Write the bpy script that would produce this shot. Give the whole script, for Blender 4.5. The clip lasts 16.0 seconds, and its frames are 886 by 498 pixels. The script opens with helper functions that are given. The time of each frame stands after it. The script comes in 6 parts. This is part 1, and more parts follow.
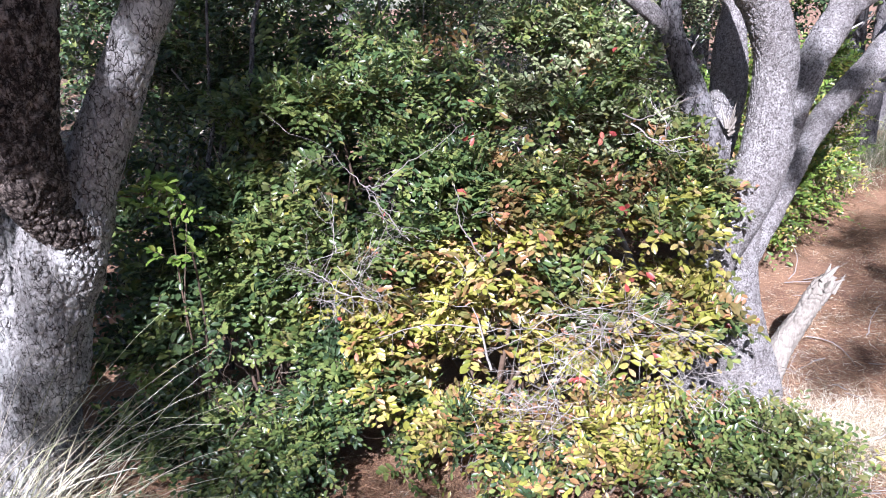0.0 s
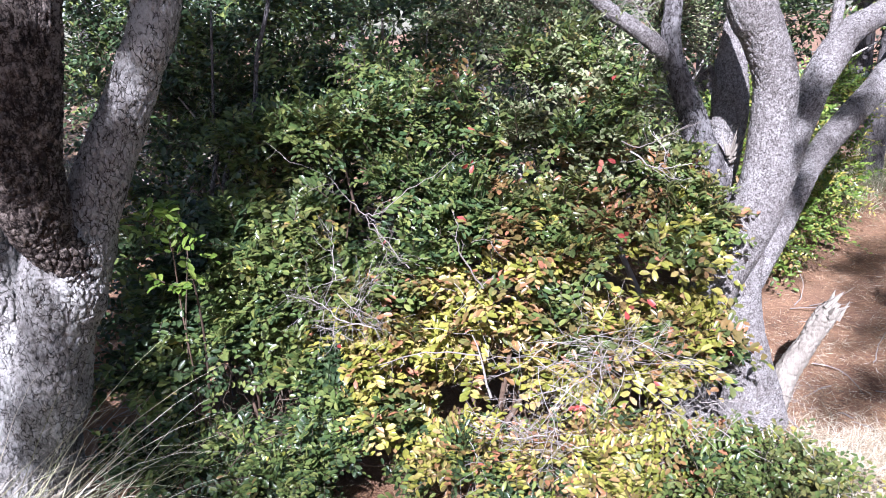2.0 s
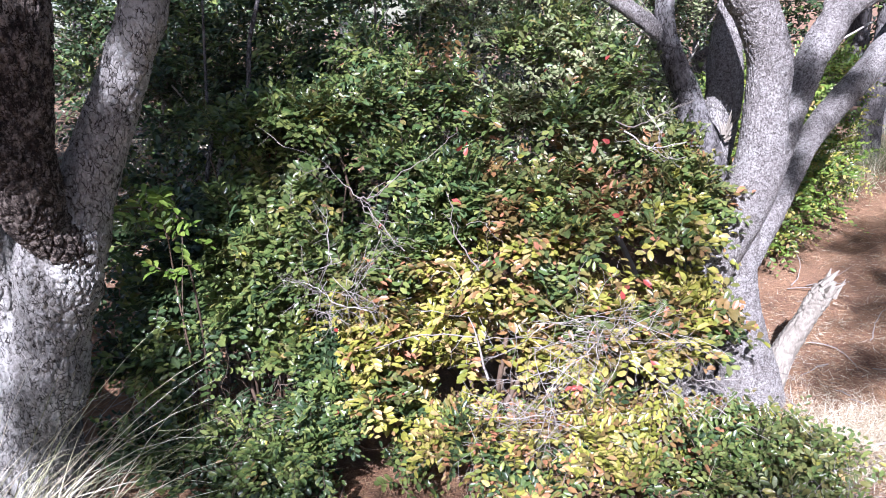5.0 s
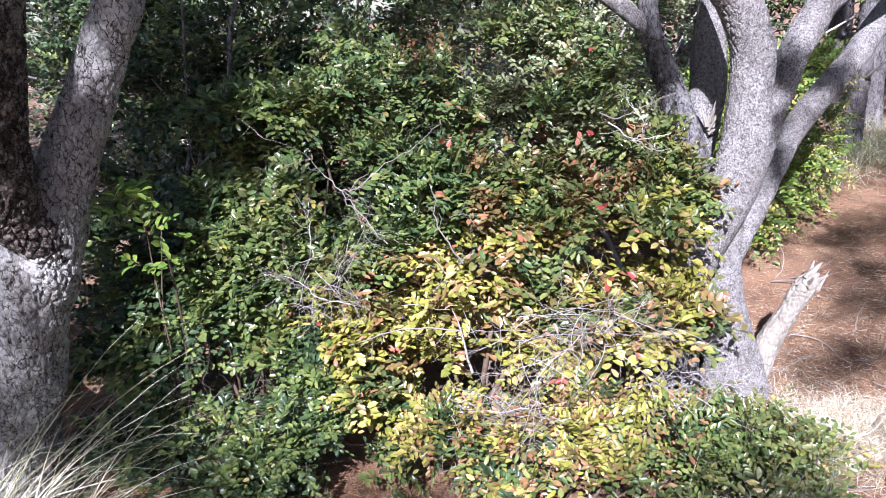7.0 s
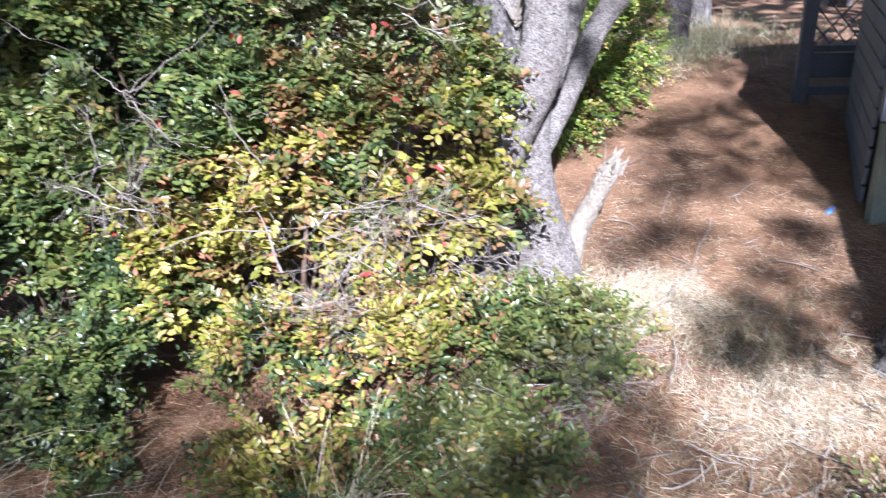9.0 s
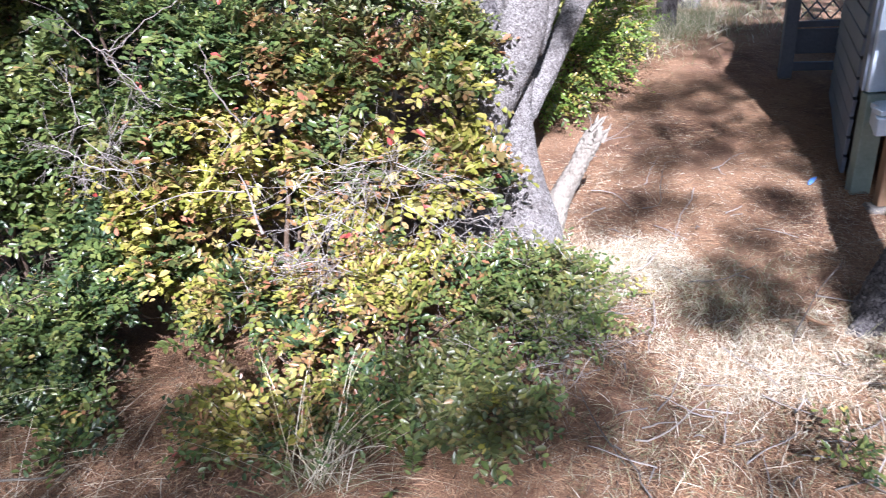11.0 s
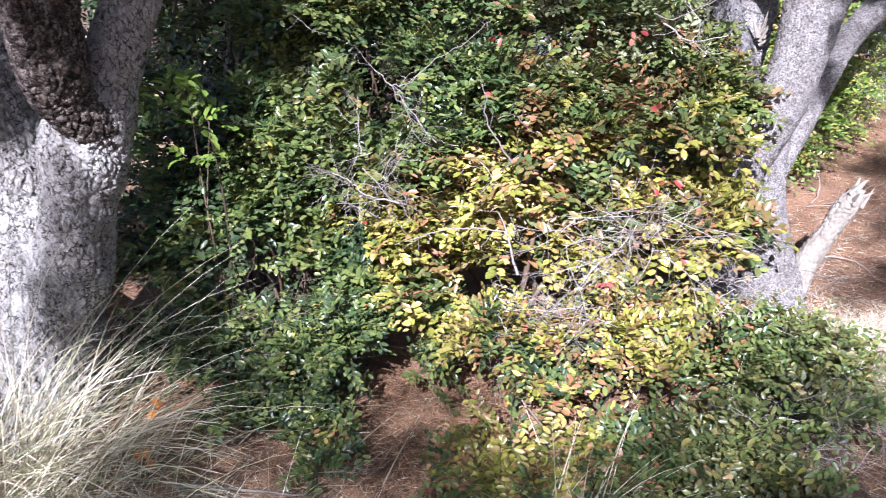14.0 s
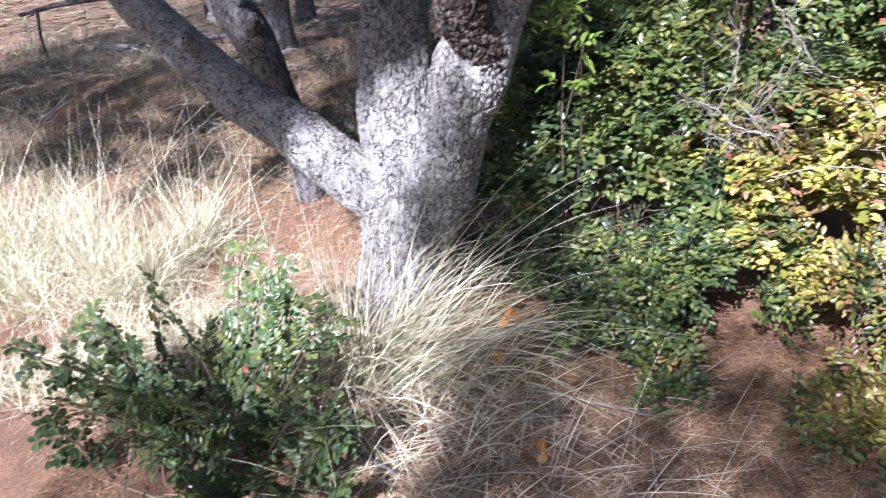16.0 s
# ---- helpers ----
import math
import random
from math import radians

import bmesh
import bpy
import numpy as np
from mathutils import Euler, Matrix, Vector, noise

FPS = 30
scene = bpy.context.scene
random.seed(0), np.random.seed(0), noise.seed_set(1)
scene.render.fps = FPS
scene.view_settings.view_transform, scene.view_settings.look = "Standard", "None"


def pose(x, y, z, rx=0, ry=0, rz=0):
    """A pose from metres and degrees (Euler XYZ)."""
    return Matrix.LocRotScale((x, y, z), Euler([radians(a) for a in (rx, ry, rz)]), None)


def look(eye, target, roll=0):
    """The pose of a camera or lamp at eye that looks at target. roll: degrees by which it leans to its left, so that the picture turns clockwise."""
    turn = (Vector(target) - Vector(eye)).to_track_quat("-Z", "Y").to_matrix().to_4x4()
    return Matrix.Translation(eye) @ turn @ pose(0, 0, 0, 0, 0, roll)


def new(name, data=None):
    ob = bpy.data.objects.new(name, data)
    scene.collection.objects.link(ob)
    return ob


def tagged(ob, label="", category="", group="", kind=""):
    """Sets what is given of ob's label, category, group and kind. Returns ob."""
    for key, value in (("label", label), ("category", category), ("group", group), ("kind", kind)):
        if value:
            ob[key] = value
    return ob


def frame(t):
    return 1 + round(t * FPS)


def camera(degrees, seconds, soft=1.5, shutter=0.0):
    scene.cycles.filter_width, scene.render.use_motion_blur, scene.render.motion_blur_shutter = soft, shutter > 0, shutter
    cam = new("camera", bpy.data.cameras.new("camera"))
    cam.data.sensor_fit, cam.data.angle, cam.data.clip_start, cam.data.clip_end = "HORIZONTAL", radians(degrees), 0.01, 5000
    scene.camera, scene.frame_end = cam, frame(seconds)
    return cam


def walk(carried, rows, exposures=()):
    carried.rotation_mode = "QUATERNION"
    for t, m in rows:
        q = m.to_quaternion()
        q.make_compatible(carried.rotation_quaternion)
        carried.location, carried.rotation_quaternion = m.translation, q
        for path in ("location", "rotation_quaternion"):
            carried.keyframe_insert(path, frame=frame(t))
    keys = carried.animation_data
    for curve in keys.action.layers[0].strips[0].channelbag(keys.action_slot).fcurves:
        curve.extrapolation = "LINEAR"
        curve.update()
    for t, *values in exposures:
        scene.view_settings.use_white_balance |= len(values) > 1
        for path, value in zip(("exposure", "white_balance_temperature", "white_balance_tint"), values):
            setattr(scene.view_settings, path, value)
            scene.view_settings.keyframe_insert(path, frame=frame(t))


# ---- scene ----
cam = camera(63.0, 16.0, 0.95, 0.3)
# seconds, eye x y z, and the camera's turns in degrees
PATH = [
    (0, 0.011, 0.003, 1.841, 71.34, 3.03, 0.06),
    (0.5, 0.023, 0.003, 1.850, 72.12, 3.08, 0.29),
    (1, 0.034, 0.003, 1.854, 72.72, 3.16, 0.50),
    (1.5, 0.045, 0.003, 1.856, 73.10, 3.21, 0.70),
    (2, 0.052, 0.003, 1.858, 73.15, 3.27, 0.85),
    (2.5, 0.054, 0.000, 1.851, 73.09, 3.44, 0.87),
    (3, 0.053, -0.004, 1.843, 72.96, 3.68, 0.86),
    (3.5, 0.049, -0.003, 1.837, 72.75, 3.87, 0.78),
    (6, 0.075, -0.006, 1.820, 72.26, 4.22, 0.32),
    (6.5, 0.073, 0.002, 1.811, 72.27, 4.13, -0.09),
    (7, 0.077, 0.012, 1.808, 72.04, 3.98, -0.50),
    (7.5, 0.102, 0.016, 1.790, 71.50, 4.30, -0.60),
    (8, 0.143, 0.003, 1.769, 70.12, 4.78, -1.53),
    (8.5, 0.271, -0.022, 1.734, 67.96, 5.18, -4.02),
    (9, 0.370, -0.064, 1.706, 65.12, 4.12, -10.05),
    (9.2, 0.413, -0.093, 1.698, 64.03, 3.39, -12.87),
    (9.6, 0.478, -0.139, 1.678, 62.58, 2.54, -16.52),
    (10, 0.503, -0.163, 1.653, 62.33, 2.61, -16.90),
    (10.4, 0.491, -0.167, 1.629, 62.89, 3.19, -15.06),
    (10.8, 0.443, -0.153, 1.612, 63.90, 3.86, -12.03),
    (11.3, 0.337, -0.112, 1.609, 65.18, 4.15, -8.20),
    (11.5, 0.285, -0.091, 1.613, 65.61, 4.05, -6.90),
    (12, 0.168, -0.053, 1.629, 66.45, 3.33, -4.74),
    (12.5, 0.103, -0.040, 1.638, 67.14, 2.72, -3.64),
    (13, 0.045, -0.034, 1.644, 67.63, 2.56, -2.69),
    (13.5, -0.018, -0.033, 1.645, 67.95, 2.57, -1.76),
    (14, -0.081, -0.031, 1.650, 67.98, 2.98, 0.39),
    (14.5, -0.164, -0.039, 1.658, 67.61, 3.61, 3.82),
    (15, -0.300, -0.066, 1.669, 66.88, 4.11, 7.88),
    (15.5, -0.420, -0.113, 1.663, 66.07, 4.90, 13.10),
    (16, -0.535, -0.187, 1.657, 64.74, 5.61, 18.32),
]
walk(cam, [(t, pose(x, y, z, rx, ry, rz)) for t, x, y, z, rx, ry, rz in PATH], [(0, 1.7, 5700, 22), (8.0, 1.7, 5700, 22), (9.2, 1.78, 5750, 19), (11.5, 1.77, 5750, 21), (16.0, 1.78, 5750, 23)])

# ---- light ----
SUN_WAY = Vector((-0.12, -0.75, 0.64)).normalized()
world = bpy.data.worlds.new("sky")
scene.world = world
world.use_nodes = True
sky = world.node_tree.nodes.new("ShaderNodeTexSky")
sky.sky_type, sky.sun_disc = "NISHITA", False
sky.sun_elevation = math.asin(SUN_WAY.z)
sky.sun_rotation = math.atan2(SUN_WAY.x, SUN_WAY.y)
back = world.node_tree.nodes["Background"]
back.inputs["Strength"].default_value = 0.056
world.node_tree.links.new(sky.outputs[0], back.inputs["Color"])
sun = new("sun", bpy.data.lights.new("sun", "SUN"))
sun.data.energy, sun.data.angle, sun.data.color = 5.0, radians(0.5), (1.0, 0.975, 0.95)
sun.matrix_world = look(SUN_WAY * 30, (0, 0, 0))


# ---- materials ----
def material(name):
    m = bpy.data.materials.new(name)
    m.use_nodes = True
    t = m.node_tree
    return m, t, t.nodes["Principled BSDF"], t.links.new


def ramp(t, stops):
    r = t.nodes.new("ShaderNodeValToRGB")
    while len(r.color_ramp.elements) < len(stops):
        r.color_ramp.elements.new(0.5)
    for e, (p, c) in zip(r.color_ramp.elements, stops):
        e.position, e.color = p, (*c, 1)
    return r


def noise_node(t, coords, scale, detail=5, rough=0.6):
    n = t.nodes.new("ShaderNodeTexNoise")
    n.inputs["Scale"].default_value, n.inputs["Detail"].default_value = scale, detail
    n.inputs["Roughness"].default_value = rough
    t.links.new(coords, n.inputs["Vector"])
    return n


def object_coords(t, stretch=(1, 1, 1)):
    c = t.nodes.new("ShaderNodeTexCoord")
    s = t.nodes.new("ShaderNodeMapping")
    s.inputs["Scale"].default_value = stretch
    t.links.new(c.outputs["Object"], s.inputs["Vector"])
    return s.outputs[0]


def bump(t, height, strength, distance, bsdf):
    b = t.nodes.new("ShaderNodeBump")
    b.inputs["Strength"].default_value, b.inputs["Distance"].default_value = strength, distance
    t.links.new(height, b.inputs["Height"])
    t.links.new(b.outputs[0], bsdf.inputs["Normal"])


def rough_matter(name, stops, scale, fine, roughness=0.85, relief=0.004, stretch=(1, 1, 1)):
    """Broad stains under a fine grain, with relief: soil, wood, paint, stone."""
    m, t, b, link = material(name)
    at = object_coords(t, stretch)
    broad, grain = noise_node(t, at, scale), noise_node(t, at, fine, 6, 0.7)
    mix = t.nodes.new("ShaderNodeMix")
    mix.inputs[0].default_value = 0.5
    link(broad.outputs[0], mix.inputs[2]), link(grain.outputs[0], mix.inputs[3])
    r = ramp(t, stops)
    link(mix.outputs[0], r.inputs[0]), link(r.outputs[0], b.inputs["Base Color"])
    b.inputs["Roughness"].default_value = roughness
    bump(t, grain.outputs[0], 0.8, relief, b)
    return m


def island_matter(name, stops, roughness, through_light=0.0, specular=0.5, vein=0.0):
    """Each leaf, blade or twig takes its own tone from the stops."""
    m, t, b, link = material(name)
    g = t.nodes.new("ShaderNodeNewGeometry")
    info = t.nodes.new("ShaderNodeObjectInfo")
    add = t.nodes.new("ShaderNodeMath")
    add.operation = "ADD"
    fract = t.nodes.new("ShaderNodeMath")
    fract.operation = "FRACT"
    link(g.outputs["Random Per Island"], add.inputs[0]), link(info.outputs["Random"], add.inputs[1])
    link(add.outputs[0], fract.inputs[0])
    r = ramp(t, stops)
    link(fract.outputs[0], r.inputs[0])
    spots = noise_node(t, object_coords(t), 90, 3)
    tone = t.nodes.new("ShaderNodeHueSaturation")
    link(r.outputs[0], tone.inputs["Color"])
    value = t.nodes.new("ShaderNodeMapRange")
    value.inputs["To Min"].default_value, value.inputs["To Max"].default_value = 0.6, 1.35
    link(spots.outputs[0], value.inputs["Value"]), link(value.outputs[0], tone.inputs["Value"])
    link(tone.outputs[0], b.inputs["Base Color"])
    b.inputs["Roughness"].default_value, b.inputs["Specular IOR Level"].default_value = roughness, specular
    if vein:
        bump(t, spots.outputs[0], vein, 0.002, b)
    if through_light:
        lit = t.nodes.new("ShaderNodeBsdfTranslucent")
        link(tone.outputs[0], lit.inputs["Color"])
        mix = t.nodes.new("ShaderNodeMixShader")
        mix.inputs[0].default_value = through_light
        link(b.outputs[0], mix.inputs[1]), link(lit.outputs[0], mix.inputs[2])
        link(mix.outputs[0], t.nodes["Material Output"].inputs["Surface"])
    return m


def bark(name, dark, mid, pale, lichen, plate, depth, speckle, grit=0.25, crack=0.46, tall=0.5, calm=0.0, gap=0.1):
    """Scaly bark: warped plates with dark joints, salt-and-pepper grain, lichen in patches."""
    m, t, b, link = material(name)
    at = object_coords(t, (1, 1, tall))
    warp = noise_node(t, at, plate * 0.6, 3, 0.55)
    shift = t.nodes.new("ShaderNodeVectorMath")
    shift.operation = "MULTIPLY_ADD"
    shift.inputs[1].default_value = (2.2 / plate,) * 3
    link(warp.outputs["Color"], shift.inputs[0]), link(at, shift.inputs[2])
    cells = t.nodes.new("ShaderNodeTexVoronoi")
    cells.feature = "DISTANCE_TO_EDGE"
    cells.inputs["Scale"].default_value = plate
    link(shift.outputs[0], cells.inputs["Vector"])
    grain, coarse, patches, broken = noise_node(t, at, speckle, 3, 0.8), noise_node(t, at, plate * 0.6, 6, 0.75), noise_node(t, at, 5, 5, 0.65), noise_node(t, at, plate * 0.45, 4, 0.7)

    def spread(source, lo, hi):
        r = t.nodes.new("ShaderNodeMapRange")
        r.inputs["From Min"].default_value, r.inputs["From Max"].default_value = lo, hi
        link(source, r.inputs["Value"])
        return r.outputs[0]

    def mixed(op, a, c, k=None):
        n = t.nodes.new("ShaderNodeMath")
        n.operation = op
        link(a, n.inputs[0])
        if k is None:
            link(c, n.inputs[1])
        else:
            n.inputs[1].default_value = k
            if c is not None:
                link(c, n.inputs[2])
        return n.outputs[0]

    joints = spread(cells.outputs["Distance"], gap * 0.3, gap)
    salt, rough = spread(grain.outputs[0], 0.38, 0.62), spread(coarse.outputs[0], 0.38, 0.62)
    flakes = mixed("MULTIPLY_ADD", salt, mixed("MULTIPLY", rough, None, 0.95 - grit), grit)
    flakes = mixed("ADD", mixed("MULTIPLY", flakes, None, 1 - calm), None, calm)
    open_joint = mixed("MAXIMUM", joints, spread(broken.outputs[0], 0.44, 0.6))
    height = mixed("MULTIPLY_ADD", open_joint, mixed("MULTIPLY", flakes, None, 0.96 - crack), crack)
    tone = ramp(t, [(0.18, dark), (0.52, mid), (0.9, pale)])
    link(height, tone.inputs[0])
    cover = mixed("MULTIPLY", spread(patches.outputs[0], 0.47, 0.6), spread(height, 0.4, 0.65))
    mix = t.nodes.new("ShaderNodeMix")
    mix.data_type = "RGBA"
    link(mixed("MULTIPLY", cover, None, 0.55), mix.inputs[0]), link(tone.outputs[0], mix.inputs[6])
    mix.inputs[7].default_value = (*lichen, 1)
    link(mix.outputs[2], b.inputs["Base Color"])
    b.inputs["Roughness"].default_value, b.inputs["Specular IOR Level"].default_value = 0.9, 0.25
    bump(t, height, 1.0, depth, b)
    return m


BARK_ROUGH = bark("rough_pine_bark", (0.035, 0.031, 0.028), (0.22, 0.208, 0.198), (0.5, 0.487, 0.465), (0.58, 0.585, 0.56), 48, 0.024, 100, 0.45, 0.42, 0.62, 0.05, 0.085)
BARK_PALE = bark("pale_lichen_bark", (0.07, 0.062, 0.059), (0.25, 0.23, 0.222), (0.5, 0.48, 0.465), (0.52, 0.51, 0.5), 85, 0.01, 150, 0.6, 0.1, 0.85, 0.08, 0.14)
# Shade is in the dark tones here, sun flecks in the pale one.
BARK_SHADED = bark("ragged_bark_in_shade", (0.008, 0.006, 0.005), (0.04, 0.029, 0.025), (0.32, 0.27, 0.235), (0.3, 0.26, 0.23), 60, 0.02, 90, 0.35, 0.3, 0.8)
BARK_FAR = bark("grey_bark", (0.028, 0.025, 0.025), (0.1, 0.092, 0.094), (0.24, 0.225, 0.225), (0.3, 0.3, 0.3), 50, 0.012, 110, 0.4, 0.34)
WOOD_BARE = rough_matter("weathered_bare_wood", [(0.3, (0.085, 0.07, 0.056)), (0.5, (0.23, 0.207, 0.175)), (0.75, (0.42, 0.395, 0.345))], 14, 160, 0.8, 0.006, (1, 1, 0.35))
TWIG_GREY = island_matter("bare_grey_twig", [(0, (0.14, 0.122, 0.11)), (0.5, (0.24, 0.215, 0.2)), (1, (0.37, 0.34, 0.315))], 0.8)
STEM = island_matter("brown_stem", [(0, (0.05, 0.032, 0.022)), (0.6, (0.12, 0.08, 0.055)), (1, (0.16, 0.13, 0.10))], 0.75)
LEAF_DEEP = island_matter("deep_green_leaf", [(0, (0.02, 0.038, 0.017)), (0.5, (0.042, 0.075, 0.032)), (1, (0.08, 0.118, 0.05))], 0.3, 0.2, 0.5, 0.2)
LEAF_GREEN = island_matter("green_leaf", [(0, (0.062, 0.106, 0.033)), (0.5, (0.115, 0.163, 0.048)), (1, (0.21, 0.24, 0.072))], 0.3, 0.25, 0.5, 0.2)
LEAF_YELLOW = island_matter("yellow_green_leaf", [(0, (0.14, 0.165, 0.03)), (0.3, (0.25, 0.255, 0.05)), (0.55, (0.345, 0.325, 0.066)), (0.76, (0.41, 0.355, 0.11)), (0.92, (0.42, 0.31, 0.14)), (1, (0.38, 0.22, 0.11))], 0.3, 0.3, 0.5, 0.3)
LEAF_BRONZE = island_matter("bronze_leaf", [(0, (0.11, 0.1, 0.035)), (0.5, (0.195, 0.135, 0.05)), (0.8, (0.29, 0.15, 0.07)), (1, (0.41, 0.18, 0.11))], 0.3, 0.25, 0.5, 0.25)
LEAF_RED = island_matter("red_leaf", [(0, (0.25, 0.04, 0.035)), (0.5, (0.38, 0.08, 0.07)), (1, (0.45, 0.18, 0.12))], 0.4, 0.25)
LEAF_BRIGHT = island_matter("bright_green_leaf", [(0, (0.08, 0.15, 0.025)), (0.5, (0.15, 0.24, 0.04)), (1, (0.25, 0.33, 0.07))], 0.4, 0.3)
LEAF_SEA = island_matter("sea_green_leaf", [(0, (0.04, 0.078, 0.03)), (0.5, (0.07, 0.122, 0.045)), (1, (0.125, 0.17, 0.062))], 0.4, 0.25, 0.35, 0.2)
LEAF_OLIVE = island_matter("olive_leaf", [(0, (0.06, 0.085, 0.03)), (0.5, (0.115, 0.135, 0.045)), (0.85, (0.17, 0.168, 0.055)), (1, (0.2, 0.165, 0.06))], 0.32, 0.25, 0.5, 0.2)
LEAF_PALE = island_matter("dusty_pale_leaf", [(0, (0.1, 0.14, 0.06)), (0.5, (0.2, 0.24, 0.11)), (1, (0.36, 0.36, 0.22))], 0.45, 0.25)
NEEDLE_GREEN = island_matter("pine_needle_green", [(0, (0.02, 0.04, 0.015)), (1, (0.06, 0.09, 0.03))], 0.5, 0.15)
STRAW = island_matter("dry_straw", [(0, (0.22, 0.175, 0.115)), (0.5, (0.4, 0.345, 0.245)), (1, (0.57, 0.52, 0.41))], 0.6, 0.2)
STRAW_PALE = island_matter("bleached_straw", [(0, (0.46, 0.4, 0.28)), (0.5, (0.66, 0.6, 0.46)), (1, (0.82, 0.78, 0.66))], 0.6, 0.2)
STRAW_LIME = island_matter("pale_lime_straw", [(0, (0.42, 0.42, 0.24)), (0.5, (0.6, 0.59, 0.38)), (1, (0.76, 0.74, 0.54))], 0.6, 0.2)
STRAW_GREEN = island_matter("greying_green_blade", [(0, (0.16, 0.19, 0.09)), (0.5, (0.29, 0.3, 0.16)), (1, (0.45, 0.43, 0.29))], 0.55, 0.2)
NEEDLE_RED = island_matter("fallen_pine_needle", [(0, (0.13, 0.056, 0.032)), (0.45, (0.3, 0.165, 0.088)), (0.8, (0.42, 0.265, 0.155)), (1, (0.53, 0.385, 0.24))], 0.7)
SOIL = rough_matter("needle_covered_soil", [(0.28, (0.05, 0.026, 0.017)), (0.44, (0.155, 0.084, 0.053)), (0.54, (0.27, 0.155, 0.09)), (0.62, (0.34, 0.215, 0.13)), (0.75, (0.42, 0.29, 0.185))], 1.7, 110, 0.95, 0.016)
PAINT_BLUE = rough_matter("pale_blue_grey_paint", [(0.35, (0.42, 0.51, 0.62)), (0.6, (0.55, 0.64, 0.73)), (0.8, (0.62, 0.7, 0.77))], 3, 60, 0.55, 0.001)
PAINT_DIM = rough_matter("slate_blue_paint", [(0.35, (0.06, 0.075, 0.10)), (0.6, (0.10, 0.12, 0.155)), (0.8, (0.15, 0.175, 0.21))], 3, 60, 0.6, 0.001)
# Darker copy of the house blue, with the side wall's shade in the colour.
PAINT_BLUE_SHADED = rough_matter("blue_paint_in_shade", [(0.35, (0.11, 0.135, 0.18)), (0.6, (0.17, 0.2, 0.25)), (0.8, (0.23, 0.26, 0.31))], 3, 60, 0.6, 0.001)
PAINT_GREEN = rough_matter("grey_green_paint", [(0.35, (0.14, 0.19, 0.17)), (0.6, (0.22, 0.28, 0.25)), (0.8, (0.3, 0.35, 0.32))], 5, 70, 0.65, 0.001)
POST_WOOD = rough_matter("brown_treated_timber", [(0.3, (0.17, 0.1, 0.06)), (0.55, (0.32, 0.2, 0.12)), (0.8, (0.42, 0.3, 0.2))], 8, 120, 0.8, 0.003, (1, 1, 0.15))
CONCRETE = rough_matter("grey_concrete", [(0.35, (0.12, 0.115, 0.105)), (0.6, (0.21, 0.2, 0.185)), (0.8, (0.3, 0.285, 0.265))], 9, 110, 0.9, 0.004)
# Roof shingle; its dark tone also serves for shade under deck and siding.
ROOF_AND_SHADE = rough_matter("dark_shingle_and_shade", [(0.35, (0.05, 0.05, 0.055)), (0.7, (0.12, 0.12, 0.125))], 6, 90, 0.9, 0.003)
BLUE_PLASTIC = rough_matter("blue_plastic", [(0.3, (0.05, 0.16, 0.5)), (0.7, (0.12, 0.28, 0.68))], 20, 90, 0.4, 0.001)
LEAF_ORANGE = island_matter("orange_dead_leaf", [(0, (0.5, 0.17, 0.03)), (1, (0.65, 0.3, 0.05))], 0.5, 0.3)


# ---- building tools ----
rng = np.random.default_rng(7)


def hash3(i):
    """A number in 0..1 for each lattice place."""
    n = (i[..., 0] * 374761393 + i[..., 1] * 668265263 + i[..., 2] * 1274126177) & 0x7FFFFFFF
    n = ((n ^ (n >> 13)) * 1274126177) & 0x7FFFFFFF
    return ((n ^ (n >> 16)) & 0xFFFF) / 65535.0


def value_noise(p):
    i = np.floor(p).astype(np.int64)
    u = p - i
    u = u * u * (3 - 2 * u)
    total = 0
    for dx in (0, 1):
        for dy in (0, 1):
            for dz in (0, 1):
                w = (u[..., 0] if dx else 1 - u[..., 0]) * (u[..., 1] if dy else 1 - u[..., 1]) * (u[..., 2] if dz else 1 - u[..., 2])
                total = total + w * hash3(i + np.array([dx, dy, dz]))
    return total


def fractal(p, octaves=4):
    return sum(value_noise(p * 2 ** k + 17.3 * k) / 2 ** k for k in range(octaves)) / (2 - 2 ** (1 - octaves))


def cell_gap(p):
    """How far each place lies from the border between its two nearest cells."""
    i = np.floor(p).astype(np.int64)
    near = np.full(p.shape[:-1], 9.0)
    second = near.copy()
    for dx in (-1, 0, 1):
        for dy in (-1, 0, 1):
            for dz in (-1, 0, 1):
                c = i + np.array([dx, dy, dz])
                site = c + np.stack([hash3(c), hash3(c + 101), hash3(c + 211)], -1)
                d = np.linalg.norm(p - site, axis=-1)
                second = np.minimum(second, np.maximum(near, d))
                near = np.minimum(near, d)
    return second - near


def unit(v):
    return v / np.maximum(np.linalg.norm(v, axis=-1, keepdims=True), 1e-9)


def ground_z(x, y):
    """The lie of the land: level by the camera, rising gently behind the trees."""
    x, y = np.asarray(x, float), np.asarray(y, float)
    rise = 0.14 * 0.25 * np.log1p(np.exp(np.minimum(y - 2.3, 3.2) / 0.25))
    p = np.stack([x, y, np.zeros_like(x)], -1)
    return rise + 0.05 * (fractal(p * 1.4, 3) - 0.5) + 0.012 * (fractal(p * 9, 2) - 0.5)


